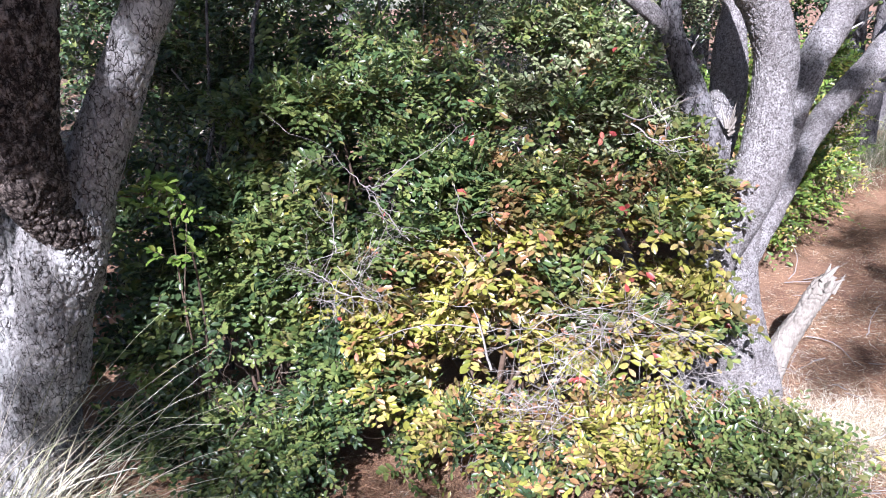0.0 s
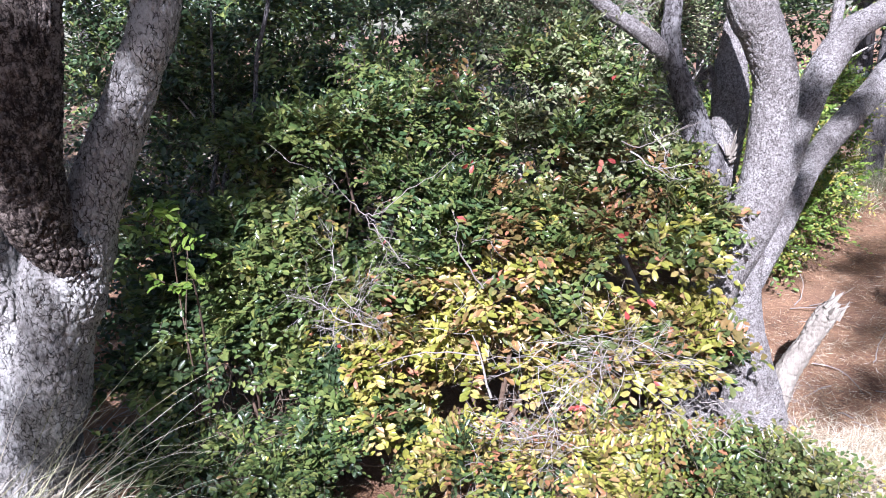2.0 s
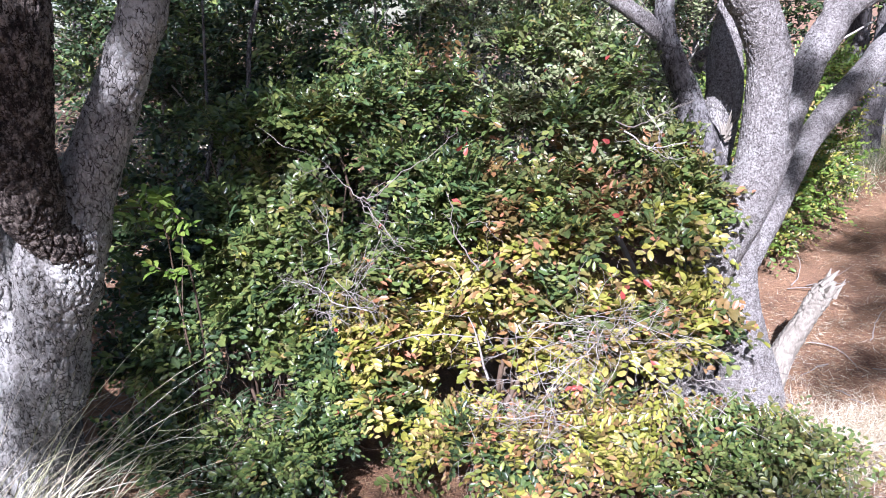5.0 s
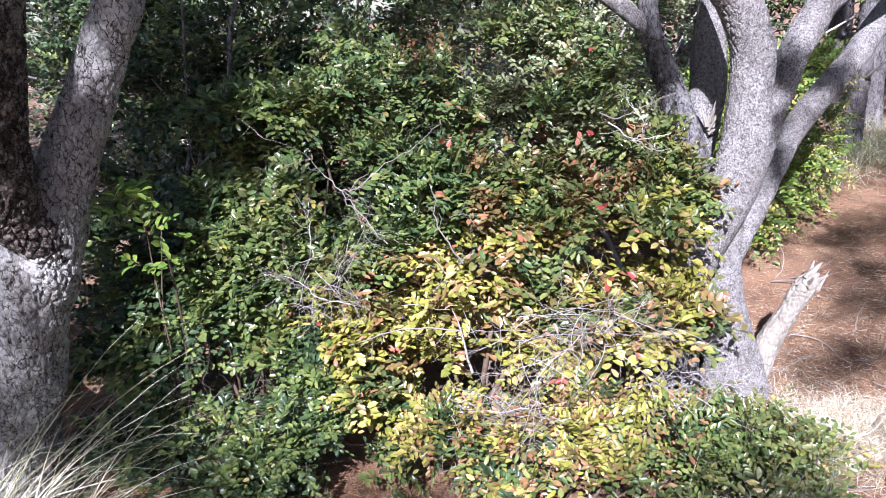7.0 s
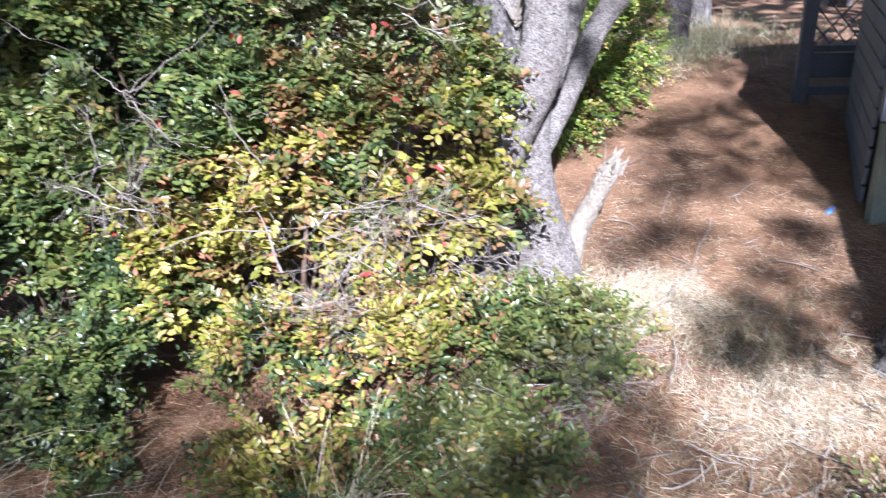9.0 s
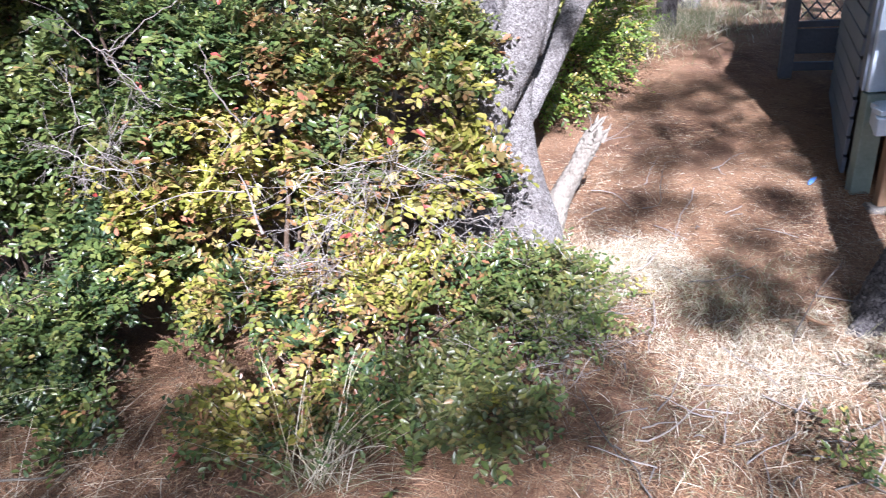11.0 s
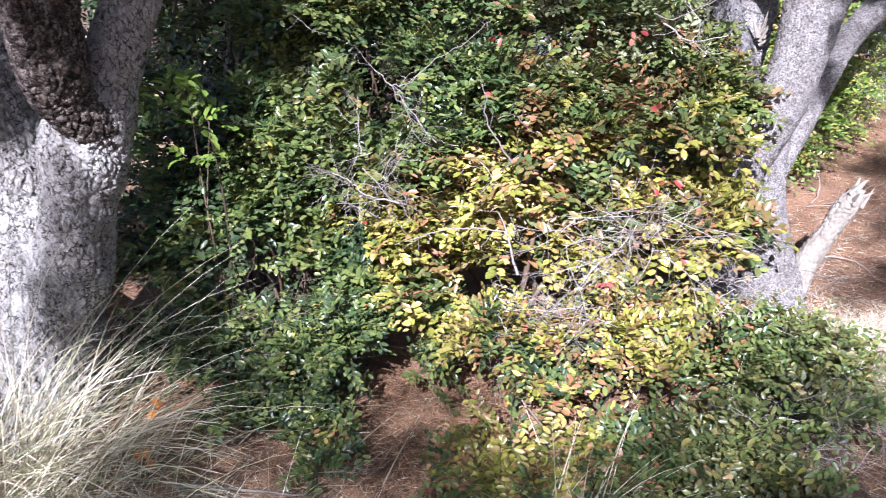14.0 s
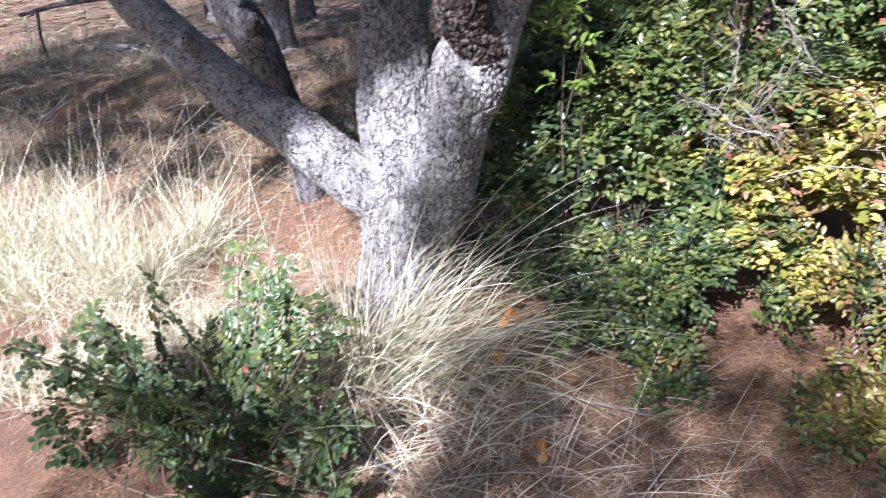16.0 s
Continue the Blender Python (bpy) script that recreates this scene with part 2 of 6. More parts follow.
def mesh_of(name, verts, faces, materials, index=None, smooth=True):
    """A mesh from arrays: verts n x 3, faces a list of (m x k) arrays."""
    me = bpy.data.meshes.new(name)
    verts = np.asarray(verts, np.float32)
    faces = [np.asarray(f, np.int32) for f in faces if len(f)]
    loops = np.concatenate([f.ravel() for f in faces])
    sizes = np.concatenate([np.full(len(f), f.shape[1], np.int32) for f in faces])
    me.vertices.add(len(verts)), me.loops.add(len(loops)), me.polygons.add(len(sizes))
    me.vertices.foreach_set("co", verts.ravel())
    me.loops.foreach_set("vertex_index", loops)
    me.polygons.foreach_set("loop_start", np.concatenate([[0], np.cumsum(sizes)[:-1]]).astype(np.int32))
    me.polygons.foreach_set("loop_total", sizes)
    if index is not None:
        me.polygons.foreach_set("material_index", np.asarray(index, np.int32))
    me.polygons.foreach_set("use_smooth", np.full(len(sizes), smooth))
    for m in materials:
        me.materials.append(m)
    me.update(calc_edges=True)
    return me


def base(name, place, label, category, group="", kind=""):
    ob = new(name)
    ob.location = place
    ob.empty_display_size = 0.05
    return tagged(ob, label, category, group, kind)


def part(name, me, parent, label="", kind=""):
    """Links a mesh, given in the world's metres, as one part under its thing."""
    ob = new(name, me)
    above, p = parent, Vector((0, 0, 0))
    while above is not None:
        p += above.location
        above = above.parent
    me.transform(Matrix.Translation(-p))
    ob.parent = parent
    return tagged(ob, label, kind=kind)


def smooth_path(points, steps):
    """Points along a soft curve through the given rows of numbers."""
    c = np.asarray(points, float)
    c = np.concatenate([[2 * c[0] - c[1]], c, [2 * c[-1] - c[-2]]])
    out = []
    for k in range(1, len(c) - 2):
        for u in np.linspace(0, 1, steps, endpoint=False):
            a, b, d, e = c[k - 1:k + 3]
            out.append(0.5 * (2 * b + (d - a) * u + (2 * a - 5 * b + 4 * d - e) * u * u + (3 * b - a - 3 * d + e) * u ** 3))
    return np.array(out + [c[-2]])


def sweep(points, steps, sides, plates=0.0, plate_size=0.06, lumps=0.0, seed=0.0, cap=True):
    """A limb: rings along a soft curve of (x, y, z, radius), with lumps and plated bark in its surface."""
    c = smooth_path(points, steps)
    p, r = c[:, :3], c[:, 3]
    d = unit(np.gradient(p, axis=0))
    side = np.array([1.0, 0.0, 0.0]) if abs(d[0, 0]) < 0.8 else np.array([0.0, 1.0, 0.0])
    a = np.zeros_like(p)
    for k in range(len(p)):
        side = unit(side - d[k] * (side @ d[k]))
        a[k] = side
    b = np.cross(d, a)
    w = np.linspace(0, 2 * np.pi, sides, endpoint=False)
    out = np.cos(w)[None, :, None] * a[:, None] + np.sin(w)[None, :, None] * b[:, None]
    grow = np.repeat(r[:, None], sides, 1)
    v = p[:, None] + out * grow[..., None]
    if lumps:
        grow = grow * (1 + lumps * (fractal(v * 5 + seed, 3) - 0.5) * 2)
    if plates:
        q = v / np.array([plate_size, plate_size, plate_size * 1.7]) + seed
        q = q + 1.7 * np.stack([fractal(v * 14 + s, 2) for s in (1.7, 5.1, 9.3)], -1)
        grow = grow + plates * (np.clip(cell_gap(q) * 4.5, 0, 1) - 0.6) * (0.55 + 0.9 * value_noise(q * 0.6)) + plates * 0.4 * (fractal(v * 60 + seed, 3) - 0.5)
    v = p[:, None] + out * grow[..., None]
    n, s = len(p), sides
    i = np.arange(n - 1)[:, None] * s + np.arange(s)[None]
    j = np.arange(n - 1)[:, None] * s + (np.arange(s)[None] + 1) % s
    quads = np.stack([i, j, j + s, i + s], -1).reshape(-1, 4)
    v = v.reshape(-1, 3)
    tris = np.zeros((0, 3), int)
    if cap:
        v = np.concatenate([v, [p[-1] + d[-1] * r[-1] * 0.25], [p[0]]])
        k = np.arange(s)
        top = (n - 1) * s
        tris = np.concatenate([np.stack([top + k, top + (k + 1) % s, np.full(s, n * s)], -1), np.stack([(k + 1) % s, k, np.full(s, n * s + 1)], -1)])
    return v, [quads, tris]


def join(pieces):
    """One set of arrays from several of (verts, [faces...])."""
    verts, quads, tris, at = [], [], [], 0
    for v, faces in pieces:
        verts.append(v)
        for f in faces:
            if len(f):
                (quads if f.shape[1] == 4 else tris).append(f + at)
        at += len(v)
    return np.concatenate(verts), [np.concatenate(k) for k in (quads, tris) if k]


def threads(paths, sides=3):
    """Many thin tubes at once: paths n x m x 4 (x, y, z, radius), all of the same length."""
    p, r = paths[..., :3], paths[..., 3]
    n, m = r.shape
    d = unit(np.gradient(p, axis=1))
    side = unit(np.cross(d, np.array([0.31, 0.22, 0.92])))
    b = np.cross(d, side)
    w = np.linspace(0, 2 * np.pi, sides, endpoint=False)
    v = p[:, :, None] + r[:, :, None, None] * (np.cos(w)[:, None] * side[:, :, None] + np.sin(w)[:, None] * b[:, :, None])
    k = np.arange(n)[:, None, None] * m * sides + np.arange(m - 1)[None, :, None] * sides
    i, j = k + np.arange(sides), k + (np.arange(sides) + 1) % sides
    return v.reshape(-1, 3), [np.stack([i, j, j + sides, i + sides], -1).reshape(-1, 4)]


LEAF_ROWS = np.array([(0, 0, 0), (0.36, -0.42, 0.10), (0.36, 0, 0), (0.36, 0.42, 0.10), (0.76, -0.46, 0.05), (0.76, 0, -0.04), (0.76, 0.46, 0.05), (1, 0, -0.10)])
LEAF_TRIS = np.array([(0, 2, 1), (0, 3, 2), (4, 5, 7), (5, 6, 7)])
LEAF_QUADS = np.array([(1, 2, 5, 4), (2, 3, 6, 5)])


def leaves(place, way, face, length, width):
    """Cupped leaves with a midrib: place, direction and upper side of each; 8 corners, 8 triangles."""
    way = unit(way)
    face = unit(face - way * np.sum(face * way, -1, keepdims=True))
    side = np.cross(way, face)
    k = LEAF_ROWS
    v = (place[:, None] + way[:, None] * (k[:, 0] * length[:, None])[..., None] + side[:, None] * (k[:, 1] * width[:, None])[..., None]
         + face[:, None] * (k[:, 2] * length[:, None])[..., None])
    at = np.arange(len(place))[:, None, None] * 8
    return v.reshape(-1, 3), (at + LEAF_QUADS).reshape(-1, 4), (at + LEAF_TRIS).reshape(-1, 3)


def sprays(lobes, count, length=(0.16, 0.34), step=0.022, leaf=0.042, lift=0.25, shell=0.5, droop=0.5):
    """Leafy twigs that stand out of a shrub's lobes (x, y, z, rx, ry, rz). Gives twig paths and, for each leaf, place, direction, upper side, size."""
    lobes = np.asarray(lobes, float)
    step = step * 0.84
    wanted, count = count, int(count * 2.3)
    weight = (lobes[:, 3] * lobes[:, 5] + lobes[:, 4] * lobes[:, 3]) ** 1.0
    pick = rng.choice(len(lobes), count, p=weight / weight.sum())
    c, r = lobes[pick, :3], lobes[pick, 3:]
    out = unit(rng.normal(size=(count, 3)))
    out[:, 2] = np.where(out[:, 2] < -0.3, -out[:, 2], out[:, 2])
    start = c + out * r * (shell + (1 - shell) * rng.random((count, 1)) ** 0.6) * 0.92
    lump = fractal(start * 3.1, 2)[:, None]
    start = c + (start - c) * (0.78 + 0.45 * lump)
    thick = fractal(start * np.array([5.5, 5.5, 9.5]), 2)
    best = np.sort(np.argsort(-(thick + 0.05 * rng.random(count)))[:wanted])
    count, start, out = wanted, start[best], out[best]
    way = unit(out + np.array([0, 0, lift]) + 0.65 * rng.normal(size=(count, 3)))
    size = rng.uniform(*length, count)
    m = int(length[1] / step)
    s = np.arange(m) / (m - 1)
    fall = np.array([0, 0, -1.0]) * (droop * rng.uniform(0.2, 1.0, (count, 1)))
    path = start[:, None] + way[:, None] * (s * size[:, None])[..., None] + fall[:, None] * (s ** 2 * size[:, None])[..., None] * 0.6
    d = unit(np.gradient(path, axis=1))
    up = unit(np.array([0, 0, 1.0]) + 0.45 * out + 0.35 * rng.normal(size=(count, 3)))
    side = unit(np.cross(d, up[:, None]))
    face = np.cross(side, d)
    flip = np.where(np.arange(m) % 2, 1.0, -1.0)[None, :, None]
    lw = side * flip * 0.85 + d * rng.uniform(0.35, 0.9, (count, m, 1)) + face * rng.uniform(-0.2, 0.45, (count, m, 1)) + 0.17 * rng.normal(size=(count, m, 3))
    lf = face * 0.9 + side * flip * -0.25 + 0.24 * rng.normal(size=(count, m, 3)) + np.array(SUN_WAY) * 0.7
    taper = (0.75 + 0.45 * np.sin(np.pi * np.clip(s * 0.85 + 0.12, 0, 1)))[None] * rng.uniform(0.7, 1.2, (count, m)) * leaf
    keep = rng.random((count, m)) < 0.95
    keep &= path[..., 2] > ground_z(path[..., 0], path[..., 1]) + 0.015
    ids = np.repeat(np.arange(count)[:, None], m, 1)
    flat = [a[keep] for a in (path, lw, lf, taper, ids)]
    thin = np.concatenate([path[:, ::4], (0.0022 * (1.1 - s[::4]))[None, :, None].repeat(count, 0)], -1)
    return thin, flat, start, out


def foliage(thing, lobes, count, tones, leaf_label="", smaller=1.0, **shape):
    """Leaves and twigs of one shrub. tones: function of (places, spray chance, leaf chance) to material slots, and the materials."""
    thin, (place, way, face, size, ids), start, out = sprays(lobes, count, **shape)
    chance = rng.random(count)[ids]
    size = size * np.interp(place[:, 2], [0.6, 1.6], [1.0, smaller])
    slot = tones[0](place, chance, rng.random(len(place)))
    v, quads, tris = leaves(place, way, face, size, size * rng.uniform(0.42, 0.54, len(size)))
    index = np.concatenate([np.repeat(slot, 2), np.repeat(slot, 4)])
    part("foliage", mesh_of("foliage", v, [quads, tris], tones[1], index), thing, leaf_label, "stuff")
    tv, tf = threads(thin)
    part("brushwood", mesh_of("brushwood", tv, tf, [STEM]), thing, "fine brown leafy twigs", "stuff")


def stems(thing, root, lobes, count, radius=0.011, spread=0.12, matter=None, name="stem"):
    """Bent woody stems from the root into the lobes, each a part of its own."""
    lobes = np.asarray(lobes, float)
    for k in range(count):
        c = lobes[k % len(lobes)]
        foot = np.array(root) + np.array([rng.normal() * spread, rng.normal() * spread, 0])
        foot[2] = ground_z(foot[0], foot[1]) - 0.02
        tip = c[:3] + c[3:] * unit(rng.normal(size=3)) * 0.7
        tip[2] = max(tip[2], foot[2] + 0.12)
        mid = foot * 0.45 + tip * 0.55 + rng.normal(size=3) * 0.06
        rr = radius * rng.uniform(0.7, 1.3)
        v, f = sweep([(*foot, rr), (*mid, rr * 0.75), (*tip, rr * 0.35)], 6, 7, lumps=0.2)
        part(name, mesh_of(name, v, f, [matter or STEM]), thing)


def dead_twigs(start, way, length, depth, radius, out, fork=0.75):
    """Bare branching twigs, as paths of eight points."""
    s = np.linspace(0, 1, 8)[:, None]
    kink = np.cumsum(np.cumsum(np.concatenate([np.zeros((1, 3)), rng.normal(size=(7, 3)) * 0.026 * length]), 0), 0)
    path = start + way * length * s + kink
    r = radius * (1 - 0.6 * s)
    out.append(np.concatenate([path, r], 1))
    if depth:
        for u in np.arange(0.25, 1.0, 0.22 if depth > 1 else 0.3):
            if rng.random() < fork:
                w = unit(way + rng.normal(size=3) * 0.75)
                dead_twigs(path[int(u * 7 + 0.5)], w, length * rng.uniform(0.3, 0.6), depth - 1, radius * 0.62, out, fork)


def blades(root, way, length, width, sag, segments=5):
    """Grass: tapering blades that rise and then sag over. root and way n x 3."""
    n = len(root)
    s = np.linspace(0, 1, segments + 1)
    way = unit(way)
    path = root[:, None] + way[:, None] * (s * length[:, None])[..., None] + np.array([0, 0, -1.0]) * (s ** 2.2 * (sag * length)[:, None])[..., None]
    d = unit(np.gradient(path, axis=1))
    side = unit(np.cross(d, np.array([0, 0, 1.0])) + 0.5 * rng.normal(size=(n, 1, 3)))
    half = 0.5 * width[:, None] * (1 - s[None] ** 2 * 0.9)
    v = np.stack([path - side * half[..., None], path + side * half[..., None]], 2)
    m = segments + 1
    k = np.arange(n)[:, None] * m * 2 + np.arange(segments)[None] * 2
    return v.reshape(-1, 3), [np.stack([k, k + 1, k + 3, k + 2], -1).reshape(-1, 4)]


def box_mesh(name, lo, hi, matter, bevel=0.004):
    bm = bmesh.new()
    bmesh.ops.create_cube(bm, size=1)
    lo, hi = Vector(lo), Vector(hi)
    for v in bm.verts:
        v.co = Vector([((lo + hi) / 2)[i] + v.co[i] * (hi - lo)[i] for i in range(3)])
    if bevel:
        bmesh.ops.bevel(bm, geom=bm.edges[:], offset=bevel, segments=1, affect="EDGES")
    me = bpy.data.meshes.new(name)
    bm.to_mesh(me)
    bm.free()
    me.materials.append(matter)
    return me


# ---- ground ----
def build_ground():
    near = np.concatenate([-np.geomspace(600, 6.5, 26), np.linspace(-6, 6, 241), np.geomspace(6.5, 600, 26)])
    ahead = np.concatenate([-np.geomspace(600, 3.5, 24), np.linspace(-3, 9, 241), np.geomspace(9.5, 600, 26)])
    x, y = np.meshgrid(near, ahead)
    z = ground_z(x, y)
    n, m = len(ahead), len(near)
    k = np.arange(n - 1)[:, None] * m + np.arange(m - 1)[None]
    me = mesh_of("ground", np.stack([x, y, z], -1).reshape(-1, 3), [np.stack([k, k + 1, k + m + 1, k + m], -1).reshape(-1, 4)], [SOIL])
    tagged(new("ground", me), "reddish brown soil under fallen pine needles", "ground", kind="structure")


build_ground()


def litter(name, label, matter, boxes, length, width, heap=0.012):
    """Needles or straws that lie about: boxes of (x0, x1, y0, y1, how many)."""
    pieces = []
    for x0, x1, y0, y1, count in boxes:
        x, y = rng.uniform(x0, x1, count), rng.uniform(y0, y1, count)
        thick = fractal(np.stack([x, y, 0 * x], -1) * 2.3, 2)
        keep = thick + rng.normal(size=count) * 0.12 > 0.36
        x, y = x[keep], y[keep]
        p = np.stack([x, y, ground_z(x, y) + rng.random(len(x)) * heap + 0.002], -1)
        a = rng.uniform(0, 2 * np.pi, len(x))
        w = np.stack([np.cos(a), np.sin(a), rng.normal(size=len(x)) * 0.16], -1)
        pieces.append(blades(p, w, rng.uniform(*length, len(x)), rng.uniform(*width, len(x)), rng.uniform(0, 0.12, len(x)), 1))
    v, f = join(pieces)
    return tagged(new(name, mesh_of(name, v, f, [matter])), label, "litter", kind="stuff")


litter("fallen_needles", "rust-brown fallen pine needles scattered over the soil", NEEDLE_RED,
       [(-2.6, 2.8, 0.9, 2.6, 110000), (1.0, 4.6, 2.6, 5.2, 56000), (2.8, 5.0, 0.9, 2.6, 36000), (-3.4, -1.8, 2.1, 3.5, 22000), (-6.5, -1.5, 2.2, 8.0, 40000)], (0.03, 0.09), (0.0014, 0.0032))
litter("fallen_straw", "bleached bits of straw lying over needles", STRAW_PALE,
       [(0.9, 2.6, 0.8, 2.5, 900), (1.4, 1.98, 2.38, 2.82, 4200), (1.5, 2.35, 1.62, 2.08, 4600), (-2.0, 0.1, 1.0, 2.2, 2200), (-4.8, -1.8, 1.2, 3.6, 5000), (1.2, 3.1, 2.4, 3.5, 3500), (-3.2, -1.9, 2.2, 3.4, 2500), (1.5, 2.6, 3.4, 4.2, 1200), (-2.7, -1.75, 1.75, 2.8, 5200), (-3.2, -2.3, 1.6, 2.4, 3600), (-9.5, -2.0, 3.4, 10.0, 60000)], (0.02, 0.08), (0.0009, 0.0022), 0.03)


litter("dead_litter", "scraps of pale and grey-brown needles over the path", STRAW, [(1.2, 3.3, 2.4, 4.6, 5000), (-2.0, 2.6, 0.9, 2.4, 7000)], (0.02, 0.08), (0.0014, 0.003), 0.02)
litter("dead_litter", "dark rotted needles and bits of bark on the soil", STEM, [(1.2, 3.6, 2.4, 4.8, 9000), (-2.6, 2.8, 0.9, 2.5, 13000)], (0.02, 0.07), (0.0018, 0.004), 0.014)
litter("dead_litter", "dark brown leaf litter and bits of twig on the wood floor", STEM, [(-10, -2.3, 3.3, 6.5, 26000), (-16, -2.3, 6.5, 16.0, 34000)], (0.05, 0.2), (0.003, 0.008), 0.05)
litter("dead_litter", "dull olive straw matted over the wood floor", STRAW_GREEN, [(-10, -2.3, 3.3, 6.5, 14000), (-14, -2.3, 6.5, 13.0, 11000)], (0.06, 0.24), (0.002, 0.005), 0.07)


litter("dead_litter", "far drifts of brown straw and bracken on the wood floor", STEM, [(-32, -3, 9.0, 28.0, 16000)], (0.2, 0.7), (0.012, 0.04), 0.15)
litter("dead_litter", "far drifts of dull straw on the wood floor", STRAW_GREEN, [(-32, -3, 8.0, 28.0, 12000)], (0.2, 0.6), (0.008, 0.025), 0.18)


# ---- the two trees ----
def limb(thing, name, points, matter, plates, size, lumps, sides, steps, text):
    """One stem or limb of a tree, through points of x, y, z and radius."""
    v, f = sweep(points, steps, sides, plates, size, lumps, seed=len(points) * 3.7)
    part(name, mesh_of(name, v, f, [matter]), thing, text)


left_tree = base("gnarled_pine", (-1.76, 2.38, 0.0), "gnarled old pine with rough grey plated bark and low forking limbs", "tree")
limb(left_tree, "trunk", [(-1.76, 2.38, -0.15, 0.30), (-1.74, 2.40, 0.05, 0.235), (-1.69, 2.43, 0.42, 0.205), (-1.68, 2.50, 0.80, 0.185), (-1.69, 2.53, 1.12, 0.152),
               (-1.69, 2.57, 1.38, 0.122), (-1.69, 2.6, 1.62, 0.108), (-1.78, 2.75, 2.3, 0.1), (-2.0, 3.0, 3.4, 0.07)], BARK_ROUGH, 0.013, 0.036, 0.1, 260, 50, "sunlit rough trunk")
limb(left_tree, "burl", [(-1.70, 2.43, 0.05, 0.11), (-1.60, 2.40, 0.42, 0.13), (-1.47, 2.35, 0.70, 0.125), (-1.39, 2.33, 0.93, 0.122), (-1.32, 2.31, 1.10, 0.13), (-1.255, 2.31, 1.24, 0.118), (-1.2, 2.33, 1.36, 0.09)],
     BARK_ROUGH, 0.012, 0.034, 0.26, 200, 40, "swollen lumpy side stem")
# This limb's shade is put into its darker bark colour.
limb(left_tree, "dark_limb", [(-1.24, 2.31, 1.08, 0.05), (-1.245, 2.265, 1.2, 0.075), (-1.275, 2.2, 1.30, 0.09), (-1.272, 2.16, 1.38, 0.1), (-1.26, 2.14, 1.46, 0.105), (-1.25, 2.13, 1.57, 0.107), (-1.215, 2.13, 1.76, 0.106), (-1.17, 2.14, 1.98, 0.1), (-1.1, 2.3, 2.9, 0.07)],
     BARK_SHADED, 0.011, 0.026, 0.18, 180, 34, "ragged limb with shade and lit flecks in its bark colour")
limb(left_tree, "fork_limb", [(-1.27, 2.32, 1.14, 0.105), (-1.2, 2.33, 1.33, 0.098), (-1.125, 2.34, 1.48, 0.088), (-1.045, 2.36, 1.63, 0.078), (-0.965, 2.38, 1.80, 0.075), (-0.885, 2.4, 1.98, 0.073), (-0.75, 2.6, 2.7, 0.06)],
     BARK_ROUGH, 0.006, 0.03, 0.08, 160, 36, "grey scaly leaning limb")
limb(left_tree, "upper_limb", [(-1.70, 2.6, 1.50, 0.09), (-1.92, 2.62, 1.60, 0.078), (-2.3, 2.65, 1.67, 0.066), (-2.9, 2.7, 1.8, 0.05)], BARK_ROUGH, 0.01, 0.034, 0.12, 80, 24, "short dark limb crossing behind")
limb(left_tree, "low_limb", [(-1.64, 2.42, 0.48, 0.13), (-1.88, 2.36, 0.70, 0.12), (-2.12, 2.37, 0.89, 0.112), (-2.37, 2.42, 1.02, 0.104), (-2.72, 2.54, 1.24, 0.097), (-3.05, 2.68, 1.46, 0.094), (-3.6, 3.0, 1.86, 0.08)],
     BARK_ROUGH, 0.008, 0.034, 0.09, 160, 36, "low limb sweeping outwards")
limb(left_tree, "knot", [(-2.55, 2.45, 1.22, 0.03), (-2.56, 2.40, 1.25, 0.036), (-2.56, 2.35, 1.27, 0.032)], BARK_ROUGH, 0.004, 0.03, 0.1, 24, 6, "sawn branch knot")
second_stem = base("leaning_pine_stem", (-2.72, 3.4, 0.15), "thin grey leaning pine stem behind the low limb", "tree")
limb(second_stem, "trunk", [(-2.76, 3.45, 0.0, 0.105), (-2.72, 3.40, 0.3, 0.092), (-2.76, 3.34, 0.75, 0.1), (-2.80, 3.30, 1.0, 0.108), (-2.85, 3.28, 1.18, 0.112), (-3.0, 3.3, 1.4, 0.095), (-3.2, 3.3, 1.75, 0.085), (-3.5, 3.4, 2.6, 0.05)],
     BARK_FAR, 0.009, 0.036, 0.14, 70, 16, "")
limb(second_stem, "branch_stub", [(-2.84, 3.24, 1.12, 0.05), (-2.76, 3.2, 1.2, 0.045), (-2.72, 3.17, 1.25, 0.03)], BARK_FAR, 0.006, 0.03, 0.2, 24, 8, "short broken side stub")

right_tree = base("many_stemmed_tree", (1.22, 3.0, 0.1), "pale grey many-stemmed tree with fine scaly lichened bark", "tree")
limb(right_tree, "trunk", [(1.03, 2.97, -0.05, 0.16), (1.04, 2.96, 0.15, 0.115), (1.05, 2.95, 0.36, 0.092), (1.075, 2.95, 0.60, 0.09), (1.115, 2.95, 0.75, 0.097), (1.177, 2.96, 0.877, 0.104), (1.24, 2.97, 0.996, 0.107), (1.292, 2.98, 1.113, 0.102),
               (1.316, 2.99, 1.229, 0.095), (1.331, 3.0, 1.40, 0.087), (1.333, 3.0, 1.572, 0.084), (1.30, 2.99, 1.684, 0.083), (1.25, 2.98, 1.794, 0.087), (1.20, 2.97, 1.902, 0.095), (1.12, 2.95, 2.3, 0.08), (1.0, 2.9, 2.9, 0.06)], BARK_PALE, 0.005, 0.017, 0.06, 150, 22, "broad sunlit front stem")
